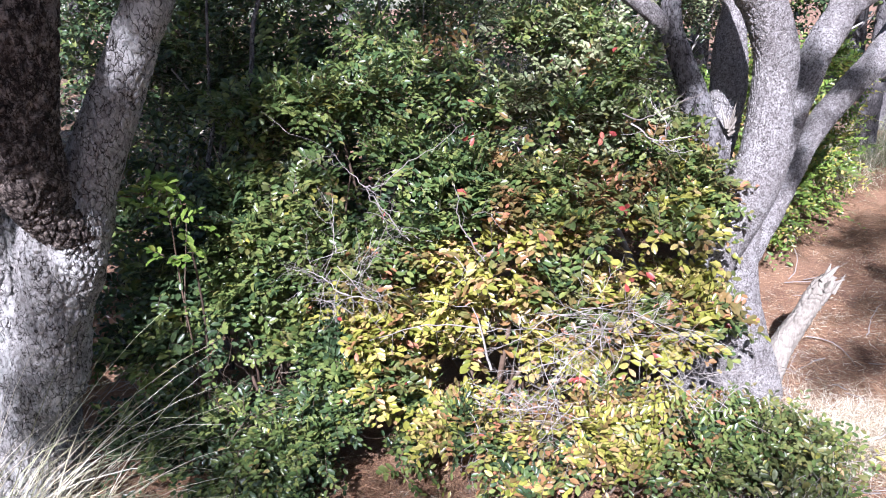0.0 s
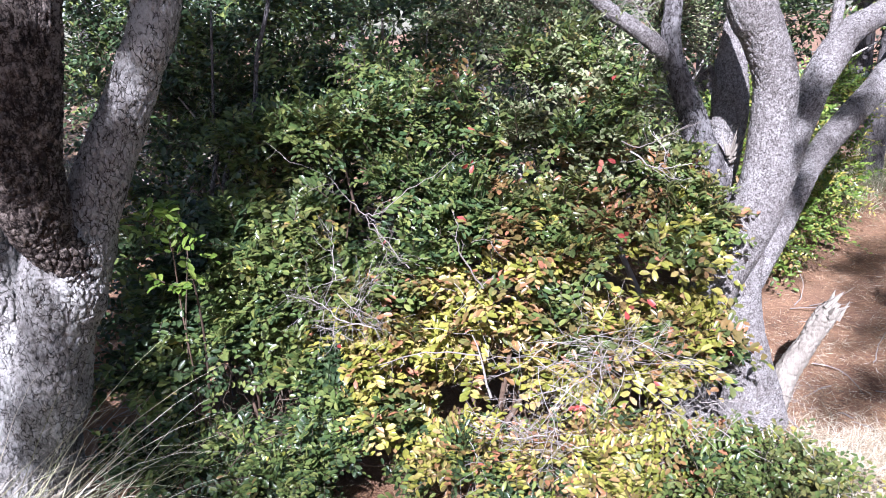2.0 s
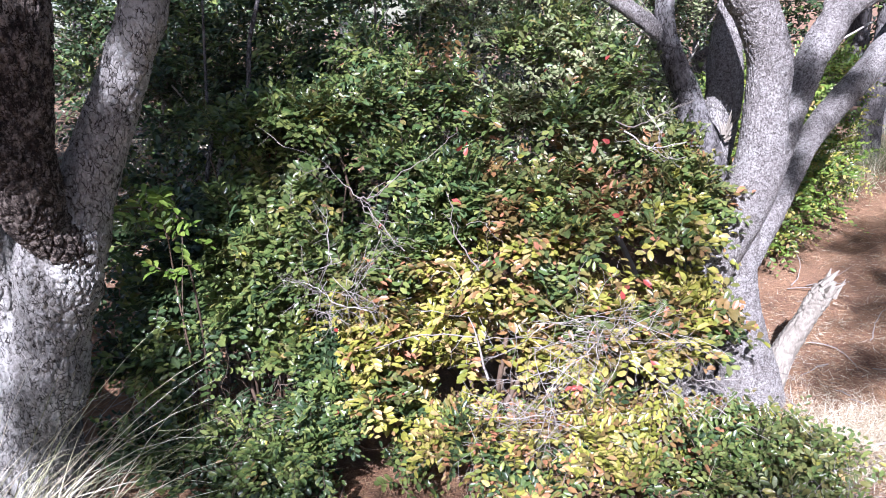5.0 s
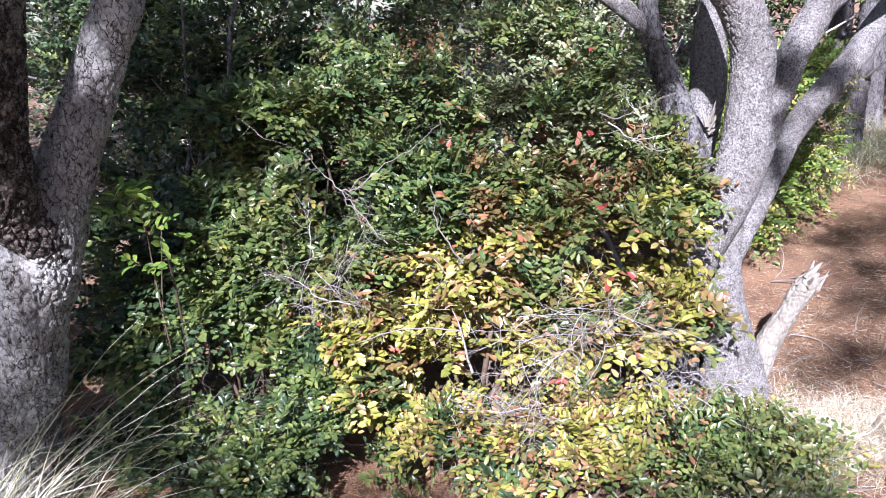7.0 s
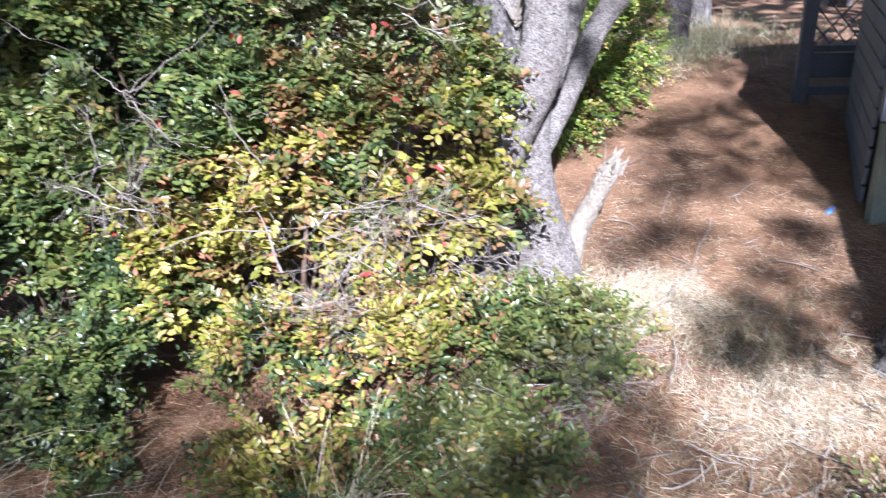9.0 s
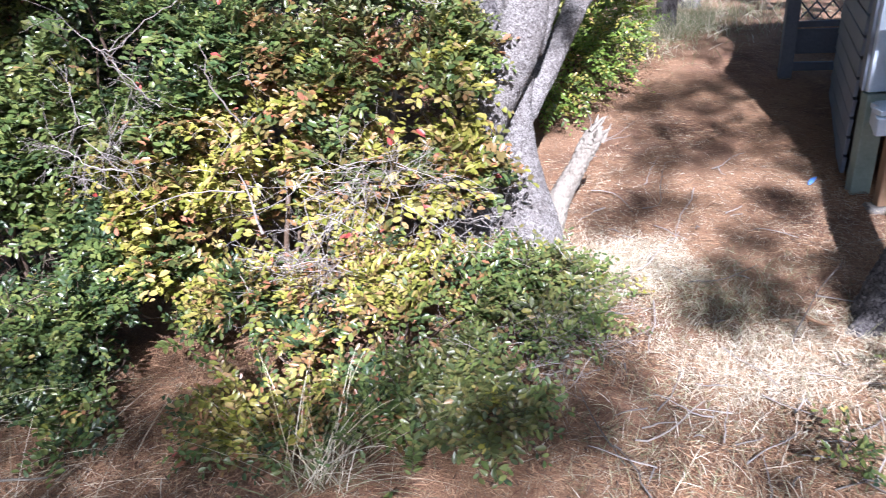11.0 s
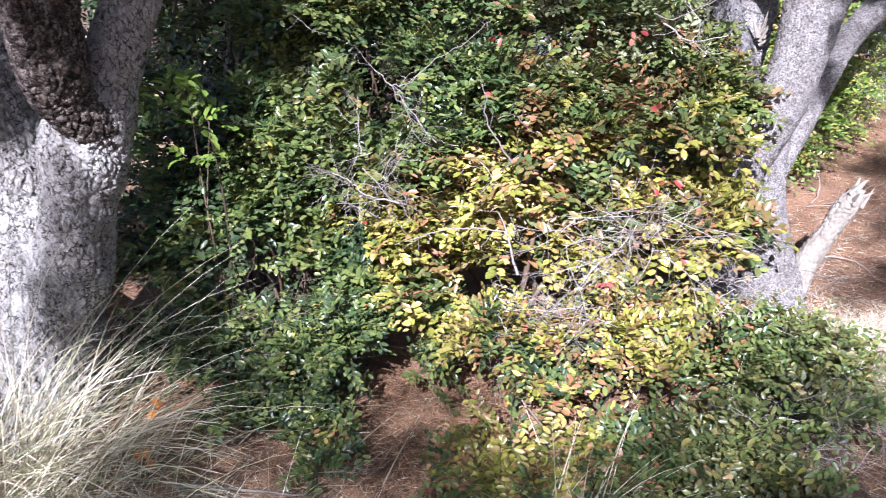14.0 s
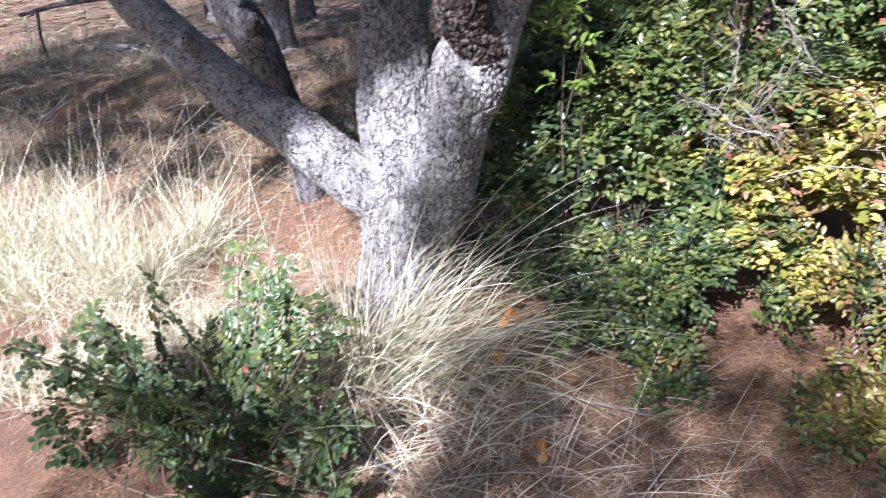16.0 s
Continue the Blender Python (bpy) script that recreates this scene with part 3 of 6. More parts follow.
limb(right_tree, "side_root", [(1.31, 2.96, -0.06, 0.19), (1.305, 2.96, 0.18, 0.135), (1.282, 2.98, 0.332, 0.116), (1.27, 3.0, 0.462, 0.1), (1.272, 3.02, 0.562, 0.084), (1.278, 3.03, 0.666, 0.068), (1.29, 3.04, 0.768, 0.056), (1.315, 3.06, 0.88, 0.05)], BARK_PALE, 0.005, 0.017, 0.1, 120, 18, "pale buttress of a second foot")
# Darker bark than the other stems, in place of the shade on this one.
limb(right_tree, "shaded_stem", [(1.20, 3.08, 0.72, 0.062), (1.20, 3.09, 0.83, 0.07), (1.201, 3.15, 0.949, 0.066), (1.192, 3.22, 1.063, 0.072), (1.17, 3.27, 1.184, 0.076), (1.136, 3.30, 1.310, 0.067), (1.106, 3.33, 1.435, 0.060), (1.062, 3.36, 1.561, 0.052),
               (1.025, 3.38, 1.687, 0.046), (1.02, 3.40, 1.808, 0.042), (1.036, 3.42, 1.928, 0.038), (1.08, 3.5, 2.5, 0.03)], BARK_FAR, 0.005, 0.02, 0.07, 100, 18, "rear stem with its shade put into darker grey bark")
limb(right_tree, "forked_branch", [(1.03, 3.38, 1.66, 0.04), (0.98, 3.38, 1.714, 0.037), (0.885, 3.37, 1.792, 0.036), (0.775, 3.36, 1.870, 0.034), (0.68, 3.35, 1.946, 0.031), (0.4, 3.3, 2.2, 0.024)], BARK_PALE, 0.003, 0.02, 0.12, 50, 14, "")
limb(right_tree, "middle_stem", [(1.19, 3.24, 1.05, 0.06), (1.235, 3.30, 1.14, 0.066), (1.283, 3.37, 1.292, 0.074), (1.309, 3.42, 1.414, 0.08), (1.32, 3.46, 1.539, 0.078), (1.334, 3.5, 1.665, 0.066), (1.348, 3.53, 1.790, 0.047), (1.357, 3.55, 1.914, 0.036), (1.37, 3.6, 2.5, 0.03)], BARK_PALE, 0.005, 0.02, 0.09, 110, 18, "")
limb(right_tree, "spreading_limb", [(1.35, 3.04, 0.98, 0.05), (1.40, 3.09, 1.079, 0.056), (1.465, 3.15, 1.188, 0.056), (1.525, 3.21, 1.301, 0.056), (1.59, 3.27, 1.414, 0.06), (1.65, 3.33, 1.530, 0.067), (1.745, 3.40, 1.644, 0.069), (1.83, 3.45, 1.735, 0.064), (1.965, 3.5, 1.80, 0.056), (2.4, 3.6, 1.98, 0.045)],
     BARK_PALE, 0.005, 0.02, 0.09, 100, 18, "")
limb(right_tree, "upright_branch", [(1.75, 3.42, 1.62, 0.034), (1.76, 3.43, 1.70, 0.029), (1.776, 3.45, 1.789, 0.025), (1.794, 3.47, 1.886, 0.023), (1.86, 3.5, 2.4, 0.018)], BARK_PALE, 0.003, 0.02, 0.08, 50, 14, "")
limb(right_tree, "low_limb", [(1.27, 3.06, 0.60, 0.05), (1.34, 3.13, 0.685, 0.058), (1.43, 3.21, 0.785, 0.058), (1.53, 3.30, 0.892, 0.056), (1.631, 3.40, 1.0, 0.056), (1.733, 3.50, 1.111, 0.057), (1.868, 3.6, 1.226, 0.060), (2.018, 3.68, 1.347, 0.062), (2.167, 3.75, 1.472, 0.062), (2.306, 3.85, 1.598, 0.06), (2.7, 4.1, 1.95, 0.05)],
     BARK_PALE, 0.005, 0.02, 0.07, 110, 18, "slanting sunlit lower limb")


def torn_wood(thing, place, way, length, radius, count, label):
    """A splintered end: long fibres of bare wood."""
    way = unit(np.array(way, float))
    paths = []
    for k in range(count):
        off = rng.normal(size=3) * radius * 0.5
        n = length * rng.uniform(0.5, 1.2)
        p = np.array(place) + off
        s = np.linspace(0, 1, 4)[:, None]
        paths.append(np.concatenate([p + way * n * s + rng.normal(size=3) * 0.02 * s, radius * rng.uniform(0.2, 0.5) * (1 - 0.75 * s)], 1))
    v, f = threads(np.array(paths), 5)
    part("torn_wood", mesh_of("torn_wood", v, f, [WOOD_BARE]), thing, label)


torn_wood(right_tree, (1.255, 3.235, 1.235), (0.35, 0.05, 1.0), 0.11, 0.022, 14, "torn bare wood of an old wound")
stub = base("broken_stub", (1.40, 2.95, 0.1), "broken bleached branch stub leaning out of the ground", "stump")
v, f = sweep([(1.34, 2.96, 0.0, 0.085), (1.424, 2.97, 0.189, 0.062), (1.487, 2.98, 0.322, 0.053), (1.56, 2.99, 0.44, 0.047), (1.612, 3.0, 0.526, 0.047), (1.64, 3.0, 0.58, 0.04)], 22, 70, 0.007, 0.022, 0.25, 2.0)
axis = np.array([0.5, 0.04, 0.865])
reach = np.clip(1 + ((v - np.array([1.64, 3.0, 0.58])) @ axis) / 0.05, 0, 1.2)[:, None]
v = v + axis * reach * (fractal(v * np.array([70, 70, 12]), 2)[:, None] - 0.45) * 0.16
part("stump_wood", mesh_of("stump_wood", v, f, [WOOD_BARE]), stub)
for k in range(16):
    foot = np.array([1.632, 2.995, 0.565]) + rng.normal(size=3) * 0.018
    tip = foot + unit(axis + rng.normal(size=3) * 0.4) * rng.uniform(0.03, 0.1)
    v, f = sweep([(*foot, 0.014), (*(foot * 0.5 + tip * 0.5), 0.01), (*tip, 0.002)], 4, 5, lumps=0.5, seed=k * 1.3)
    part("splinter", mesh_of("splinter", v, f, [WOOD_BARE], smooth=False), stub)

log = base("leaning_trunk_foot", (2.48, 1.98, 0.0), "dark grey foot of a leaning trunk", "tree")
limb(log, "trunk", [(2.46, 1.97, -0.1, 0.16), (2.49, 1.99, 0.06, 0.122), (2.555, 2.0, 0.22, 0.108), (2.65, 2.02, 0.4, 0.1), (2.9, 2.12, 0.95, 0.09), (3.3, 2.3, 1.9, 0.075), (3.6, 2.4, 2.8, 0.06)], BARK_FAR, 0.012, 0.03, 0.16, 110, 22, "")
limb(log, "root", [(2.44, 1.96, 0.1, 0.07), (2.36, 1.93, 0.03, 0.055), (2.26, 1.93, -0.03, 0.03)], BARK_FAR, 0.006, 0.03, 0.14, 40, 8, "")


# ---- shrubs ----
def mostly(*shares):
    """Leaf tones by chance: pairs of share and slot, a whole spray leaning one way."""
    def choose(place, spray, leaf):
        u = np.clip(0.85 * spray + 0.15 * leaf, 0, 0.999)
        slot = np.zeros(len(place), int)
        edge = 0.0
        for share, k in shares:
            slot[(u >= edge) & (u < edge + share)] = k
            edge += share
        slot[leaf > 0.9985] = min(len(shares), 4)
        return slot
    return choose


FACE_Z = np.array([0.0, 0.1, 0.3, 0.45, 0.7, 0.9, 1.1, 1.25, 1.4, 1.57, 1.8, 2.1])
FACE_Y = np.array([1.98, 2.05, 2.24, 2.34, 2.42, 2.50, 2.54, 2.66, 2.73, 2.86, 3.0, 3.15])


def clumps(beds, back=0.26, flat=0.62):
    """Small leafy clumps along the sloping face of the hedge. Beds: x from, to, z from, to, how many, further back."""
    rows = []
    for x0, x1, z0, z1, count, more in beds:
        x, z = rng.uniform(x0, x1, count), rng.uniform(z0, z1, count)
        r = rng.uniform(0.085, 0.16, count)
        y = np.interp(z, FACE_Z, FACE_Y) + back + more + rng.uniform(-0.03, 0.12, count)
        rows.append(np.stack([x, y, z, r, r * 0.9, r * flat], -1))
    return np.concatenate(rows)


def patchy(place, spray, leaf, seed, size=5.0):
    """A chance in 0..1 that leaves of one clump share."""
    n = fractal(place * np.array([size, size, size * 1.5]) + seed, 2)
    return np.clip(0.6 * np.clip((n - 0.3) / 0.4, 0, 1) + 0.25 * spray + 0.15 * leaf, 0, 0.999)


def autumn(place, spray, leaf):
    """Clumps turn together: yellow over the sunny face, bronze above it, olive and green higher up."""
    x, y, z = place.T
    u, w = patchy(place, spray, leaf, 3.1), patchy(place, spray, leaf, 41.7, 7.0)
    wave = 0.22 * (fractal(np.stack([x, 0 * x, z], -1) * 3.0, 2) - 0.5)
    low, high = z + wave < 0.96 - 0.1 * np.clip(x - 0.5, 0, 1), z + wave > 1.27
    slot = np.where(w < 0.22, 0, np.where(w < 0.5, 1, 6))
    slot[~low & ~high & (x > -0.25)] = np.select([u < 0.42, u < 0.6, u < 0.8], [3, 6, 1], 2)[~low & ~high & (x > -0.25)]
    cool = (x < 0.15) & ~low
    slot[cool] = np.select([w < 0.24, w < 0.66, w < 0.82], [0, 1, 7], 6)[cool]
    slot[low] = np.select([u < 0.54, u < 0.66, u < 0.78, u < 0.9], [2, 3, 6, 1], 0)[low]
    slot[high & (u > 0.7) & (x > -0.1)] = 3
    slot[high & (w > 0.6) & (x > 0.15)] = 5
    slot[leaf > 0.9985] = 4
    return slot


ALL_TONES = [LEAF_DEEP, LEAF_GREEN, LEAF_YELLOW, LEAF_BRONZE, LEAF_RED, LEAF_PALE, LEAF_OLIVE, LEAF_SEA]
SHRUB_LOBES = clumps([(-0.42, 0.98, 0.66, 0.97, 38, 0), (-0.22, 0.97, 0.44, 0.68, 33, -0.02), (-0.1, 0.85, 0.94, 1.22, 24, 0), (-0.55, 0.78, 1.2, 1.52, 30, 0), (-0.5, 0.7, 1.5, 1.74, 18, 0.02), (-0.35, 0.65, 0.34, 0.5, 20, -0.04), (0.8, 1.02, 0.98, 1.3, 7, 0.14)])
shrub = base("autumn_shrub", (0.15, 2.8, 0.03), "large sunlit evergreen shrub turning yellow, bronze and red", "shrub")
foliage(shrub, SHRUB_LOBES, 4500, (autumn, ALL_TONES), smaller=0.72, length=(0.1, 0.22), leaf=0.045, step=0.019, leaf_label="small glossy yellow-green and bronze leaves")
stems(shrub, (0.15, 2.85, 0.03), SHRUB_LOBES[::9], 16, 0.011)

for x, y, z in ((0.585, 2.68, 1.355), (0.095, 2.68, 1.37), (0.62, 2.5, 1.125), (0.62, 2.46, 0.86), (0.42, 2.36, 0.52)):
    n = int(rng.integers(2, 4))
    for k in range(n):
        v, q, t3 = leaves(np.array([[x, y, z]]) + rng.normal(size=(1, 3)) * 0.008, rng.normal(size=(1, 3)) + np.array([0, -0.2, -0.1]), rng.normal(size=(1, 3)) * 0.3 + np.array([0, -1.0, 0.6]), np.full(1, 0.036), np.full(1, 0.019))
        part("red_leaf", mesh_of("red_leaf", v, [q, t3], [LEAF_RED]), shrub, "turned scarlet leaf")

GREEN_LOBES = clumps([(-1.05, -0.38, 0.5, 0.78, 22, 0), (-1.1, -0.4, 0.76, 1.06, 24, 0), (-1.05, -0.42, 1.04, 1.3, 18, 0.02), (-0.95, -0.45, 1.28, 1.5, 10, 0.02), (-0.5, -0.2, 0.42, 0.62, 6, 0), (-1.3, -1.02, 0.5, 0.85, 9, 0), (-1.22, -1.0, 0.8, 1.12, 9, 0.03)], 0.22)


def turning(place, spray, leaf):
    """Glossy green, some clumps turning, and yellow where it grows into its neighbour."""
    u = patchy(place, spray, leaf, 11.3)
    slot = np.select([u < 0.34, u < 0.78, u < 0.88], [0, 1, 6], 2)
    slot[leaf > 0.9985] = 4
    return np.where(place[:, 0] > -0.42, autumn(place, spray, leaf), slot)


green_shrub = base("green_shrub", (-0.7, 2.85, 0.05), "dense dark green shrub with glossy leaves in half shade", "shrub")
foliage(green_shrub, GREEN_LOBES, 2300, (turning, ALL_TONES), length=(0.1, 0.22), leaf=0.038, step=0.018, leaf_label="small glossy dark green leaves")
stems(green_shrub, (-0.7, 2.85, 0.05), GREEN_LOBES[::8], 10, 0.009)

LOW_LOBES = [(-0.98, 2.42, 0.30, 0.14, 0.13, 0.1), (-0.78, 2.38, 0.33, 0.16, 0.14, 0.1), (-0.58, 2.4, 0.34, 0.16, 0.14, 0.1), (-0.72, 2.34, 0.17, 0.15, 0.12, 0.08), (-0.93, 2.36, 0.16, 0.12, 0.1, 0.07), (-0.52, 2.36, 0.18, 0.13, 0.11, 0.07), (-0.38, 2.46, 0.36, 0.12, 0.12, 0.08),
             (-1.14, 2.46, 0.34, 0.1, 0.1, 0.07), (-0.62, 2.24, 0.06, 0.13, 0.08, 0.04), (-0.45, 2.14, 0.05, 0.06, 0.06, 0.03), (-0.3, 2.52, 0.3, 0.12, 0.1, 0.08),
             (-1.16, 2.32, 0.36, 0.12, 0.1, 0.07), (-1.05, 2.28, 0.24, 0.13, 0.1, 0.08), (-0.95, 2.2, 0.13, 0.12, 0.09, 0.05), (-0.5, 2.36, 0.3, 0.13, 0.11, 0.07), (-0.38, 2.36, 0.24, 0.12, 0.1, 0.06), (-0.28, 2.4, 0.16, 0.1, 0.1, 0.05), (-0.78, 2.16, 0.08, 0.12, 0.08, 0.05), (-0.34, 2.2, 0.06, 0.06, 0.06, 0.04), (-0.62, 2.02, 0.04, 0.05, 0.05, 0.03)]
low_shrub = base("low_shrub", (-0.7, 2.45, 0.0), "low spreading green shrub over bare needles", "shrub")
foliage(low_shrub, LOW_LOBES, 880, (mostly((0.36, 0), (0.56, 1), (0.05, 2), (0.03, 3)), ALL_TONES), length=(0.1, 0.2), leaf=0.031, step=0.016, leaf_label="small glossy green leaves")
stems(low_shrub, (-0.7, 2.45, 0.0), LOW_LOBES, 9, 0.006)

FRONT_LOBES = [(0.20, 2.25, 0.30, 0.14, 0.12, 0.09), (0.02, 2.3, 0.34, 0.14, 0.12, 0.08), (0.42, 2.28, 0.34, 0.15, 0.13, 0.09), (0.62, 2.3, 0.3, 0.14, 0.12, 0.08), (0.82, 2.34, 0.25, 0.15, 0.13, 0.08), (1.02, 2.36, 0.22, 0.15, 0.13, 0.08), (1.2, 2.36, 0.18, 0.12, 0.12, 0.07),
               (0.1, 2.12, 0.2, 0.13, 0.12, 0.08), (0.32, 2.12, 0.22, 0.14, 0.12, 0.08), (0.55, 2.16, 0.24, 0.15, 0.12, 0.08), (0.78, 2.2, 0.2, 0.15, 0.12, 0.08), (1.0, 2.22, 0.16, 0.15, 0.12, 0.07),
               (0.05, 1.95, 0.14, 0.12, 0.1, 0.07), (0.3, 1.95, 0.18, 0.14, 0.1, 0.08), (0.55, 1.98, 0.2, 0.15, 0.11, 0.08), (0.8, 2.02, 0.2, 0.15, 0.11, 0.08), (1.02, 2.02, 0.16, 0.14, 0.1, 0.07), (1.2, 2.1, 0.1, 0.12, 0.1, 0.05), (1.36, 2.2, 0.09, 0.1, 0.08, 0.05),
               (-0.02, 1.8, 0.1, 0.11, 0.09, 0.06), (0.16, 1.76, 0.1, 0.12, 0.09, 0.06), (0.34, 1.78, 0.12, 0.13, 0.09, 0.07), (0.56, 1.8, 0.15, 0.14, 0.1, 0.07), (0.78, 1.82, 0.15, 0.14, 0.1, 0.07), (0.97, 1.82, 0.12, 0.12, 0.1, 0.06), (1.08, 1.9, 0.1, 0.1, 0.09, 0.05),
               (0.0, 1.62, 0.08, 0.12, 0.08, 0.05), (0.2, 1.58, 0.08, 0.13, 0.08, 0.05), (0.4, 1.62, 0.1, 0.13, 0.08, 0.05), (0.6, 1.64, 0.12, 0.13, 0.08, 0.06), (0.8, 1.66, 0.11, 0.12, 0.08, 0.05), (0.5, 1.48, 0.08, 0.13, 0.08, 0.05), (0.72, 1.5, 0.07, 0.12, 0.08, 0.04), (1.38, 2.36, 0.1, 0.1, 0.08, 0.05)]
front_shrub = base("spreading_shrub", (0.45, 2.15, 0.0), "low sprawling shrub, green in shade with yellow tips", "shrub")


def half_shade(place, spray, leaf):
    """Leaf colour carries the light: yellow and bronze on the sunny flank, green with dusty tips in the shade."""
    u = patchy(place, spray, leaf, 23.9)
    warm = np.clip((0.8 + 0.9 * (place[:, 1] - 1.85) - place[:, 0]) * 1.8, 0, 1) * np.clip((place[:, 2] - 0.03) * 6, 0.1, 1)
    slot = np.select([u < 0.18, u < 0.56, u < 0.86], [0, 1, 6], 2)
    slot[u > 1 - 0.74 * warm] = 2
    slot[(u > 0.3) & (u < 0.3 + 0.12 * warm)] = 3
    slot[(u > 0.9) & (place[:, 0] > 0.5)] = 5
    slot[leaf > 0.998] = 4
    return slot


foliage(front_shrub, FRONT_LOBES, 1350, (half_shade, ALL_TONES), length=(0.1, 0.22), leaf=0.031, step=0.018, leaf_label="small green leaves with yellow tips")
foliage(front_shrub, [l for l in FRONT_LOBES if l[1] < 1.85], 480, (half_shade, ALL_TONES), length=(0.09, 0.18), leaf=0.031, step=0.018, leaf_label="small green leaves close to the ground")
stems(front_shrub, (0.45, 2.15, 0.0), FRONT_LOBES, 12, 0.007)

near_shrub = base("bluish_green_shrub", (-1.98, 1.4, 0.0), "small shaded shrub with upright blue-green sprays", "shrub")


def ranked_shrub(thing, root, count, reach, lean, tone, leaf=0.032, spread=0.1, size=0.2):
    """Upright stems from one root with side twigs in one plane, leaves in two ranks along every twig."""
    spine, sides, normals = [], [], []
    for k in range(count):
        a = rng.uniform(0, 2 * np.pi)
        way = unit(np.array([np.cos(a) * lean, np.sin(a) * lean * 0.7, 1.0]) + rng.normal(size=3) * 0.12)
        foot = np.array(root) + np.array([np.cos(a) * spread * rng.random() * 2, np.sin(a) * spread * rng.random() * 1.4, 0])
        foot[2] = ground_z(foot[0], foot[1]) - 0.01
        n = rng.uniform(*reach)
        s = np.linspace(0, 1, 9)[:, None]
        path = foot + way * n * s + np.array([np.cos(a), np.sin(a), -0.25]) * n * 0.28 * s ** 2 + np.cumsum(rng.normal(size=(9, 3)), 0) * 0.003
        spine.append(path)
        plane = unit(np.cross(way, unit(rng.normal(size=3) * np.array([1, 0.35, 0.2]))))
        for i in range(2, 9):
            for flip in (-1, 1):
                d = unit(path[min(i + 1, 8)] - path[i - 1])
                w = unit(np.cross(d, plane) * flip + d * 0.75 + rng.normal(size=3) * 0.18)
                u = np.linspace(0, 1, 9)[:, None]
                sides.append(path[i] + w * u * size * rng.uniform(0.4, 1.0) * (1.15 - 0.07 * i) - np.array([0, 0, 0.02]) * u ** 2)
                normals.append(unit(plane * (1 if plane[2] > 0 else -1) + np.array([0, -0.25, 0.5])))
    sides, normals = np.array(sides), np.array(normals)
    d = unit(np.gradient(sides, axis=1))
    side = unit(np.cross(d, normals[:, None]))
    pieces = []
    for flip in (-1, 1):
        way = side * flip + d * 0.55 + rng.normal(size=d.shape) * 0.14
        face = normals[:, None] + rng.normal(size=d.shape) * 0.22
        pieces.append((sides[:, 1:].reshape(-1, 3), way[:, 1:].reshape(-1, 3), face[:, 1:].reshape(-1, 3)))
    place, way, face = [np.concatenate(c) for c in zip(*pieces)]
    keep = (place[:, 2] > ground_z(place[:, 0], place[:, 1]) + 0.02) & (rng.random(len(place)) < 0.86)
    place, way, face = place[keep], way[keep], face[keep]
    length = leaf * rng.uniform(0.6, 1.15, len(place))
    slot = tone(place, rng.random(len(place)), rng.random(len(place)))
    v, quads, tris = leaves(place, way, face, length, length * rng.uniform(0.5, 0.62, len(place)))
    part("foliage", mesh_of("foliage", v, [quads, tris], ALL_TONES, np.concatenate([np.repeat(slot, 2), np.repeat(slot, 4)])), thing, "small blue-green leaves in ranks", "stuff")
    thin = np.concatenate([sides, np.full((*sides.shape[:2], 1), 0.0012)], -1)
    v, f = threads(thin)
    part("brushwood", mesh_of("brushwood", v, f, [STEM]), thing, "fine brown leafy twigs", "stuff")
    for path in spine:
        v, f = threads(np.concatenate([path, np.linspace(0.006, 0.002, 9)[:, None]], 1)[None], 6)
        part("stem", mesh_of("stem", v, f, [STEM]), thing)


def sea_green(place, spray, leaf):
    u = patchy(place, spray, leaf, 61.0, 6.0)
    slot = np.select([u < 0.7, u < 0.88, u < 0.95], [7, 1, 6], 3)
    slot[leaf > 0.995] = 4
    return slot


ranked_shrub(near_shrub, (-2.04, 1.42, 0.0), 16, (0.4, 0.62), 0.42, sea_green, 0.034, 0.13, 0.2)
ranked_shrub(near_shrub, (-2.26, 1.4, 0.0), 9, (0.32, 0.52), 0.42, sea_green, 0.033, 0.14, 0.2)
ranked_shrub(near_shrub, (-1.75, 1.3, 0.0), 7, (0.16, 0.3), 0.6, sea_green, 0.034, 0.12, 0.16)
ranked_shrub(near_shrub, (-2.05, 1.16, 0.0), 9, (0.16, 0.28), 0.6, sea_green, 0.034, 0.2, 0.16)
NEAR_LOBES = [(-2.1, 1.45, 0.12, 0.24, 0.14, 0.08), (-1.85, 1.35, 0.1, 0.2, 0.12, 0.06)]

RIGHT_LOBES = [(1.82, 4.5, 0.42, 0.34, 0.34, 0.3), (2.15, 4.75, 0.55, 0.38, 0.36, 0.36), (2.55, 5.05, 0.66, 0.36, 0.36, 0.4), (1.55, 4.5, 0.5, 0.32, 0.32, 0.36), (2.1, 5.1, 1.05, 0.42, 0.36, 0.32), (1.75, 4.8, 0.85, 0.36, 0.36, 0.34), (2.6, 5.4, 1.05, 0.4, 0.36, 0.36)]
right_shrub = base("bright_green_shrub", (2.2, 4.8, 0.3), "bright fresh green shrub behind the pale tree", "shrub")
foliage(right_shrub, RIGHT_LOBES, 1700, (mostly((0.62, 1), (0.12, 0), (0.26, 2)), [LEAF_GREEN, LEAF_BRIGHT, LEAF_YELLOW]), length=(0.14, 0.3), step=0.022, leaf=0.034, leaf_label="fresh bright green leaves")
stems(right_shrub, (2.2, 4.8, 0.3), RIGHT_LOBES, 8, 0.01)

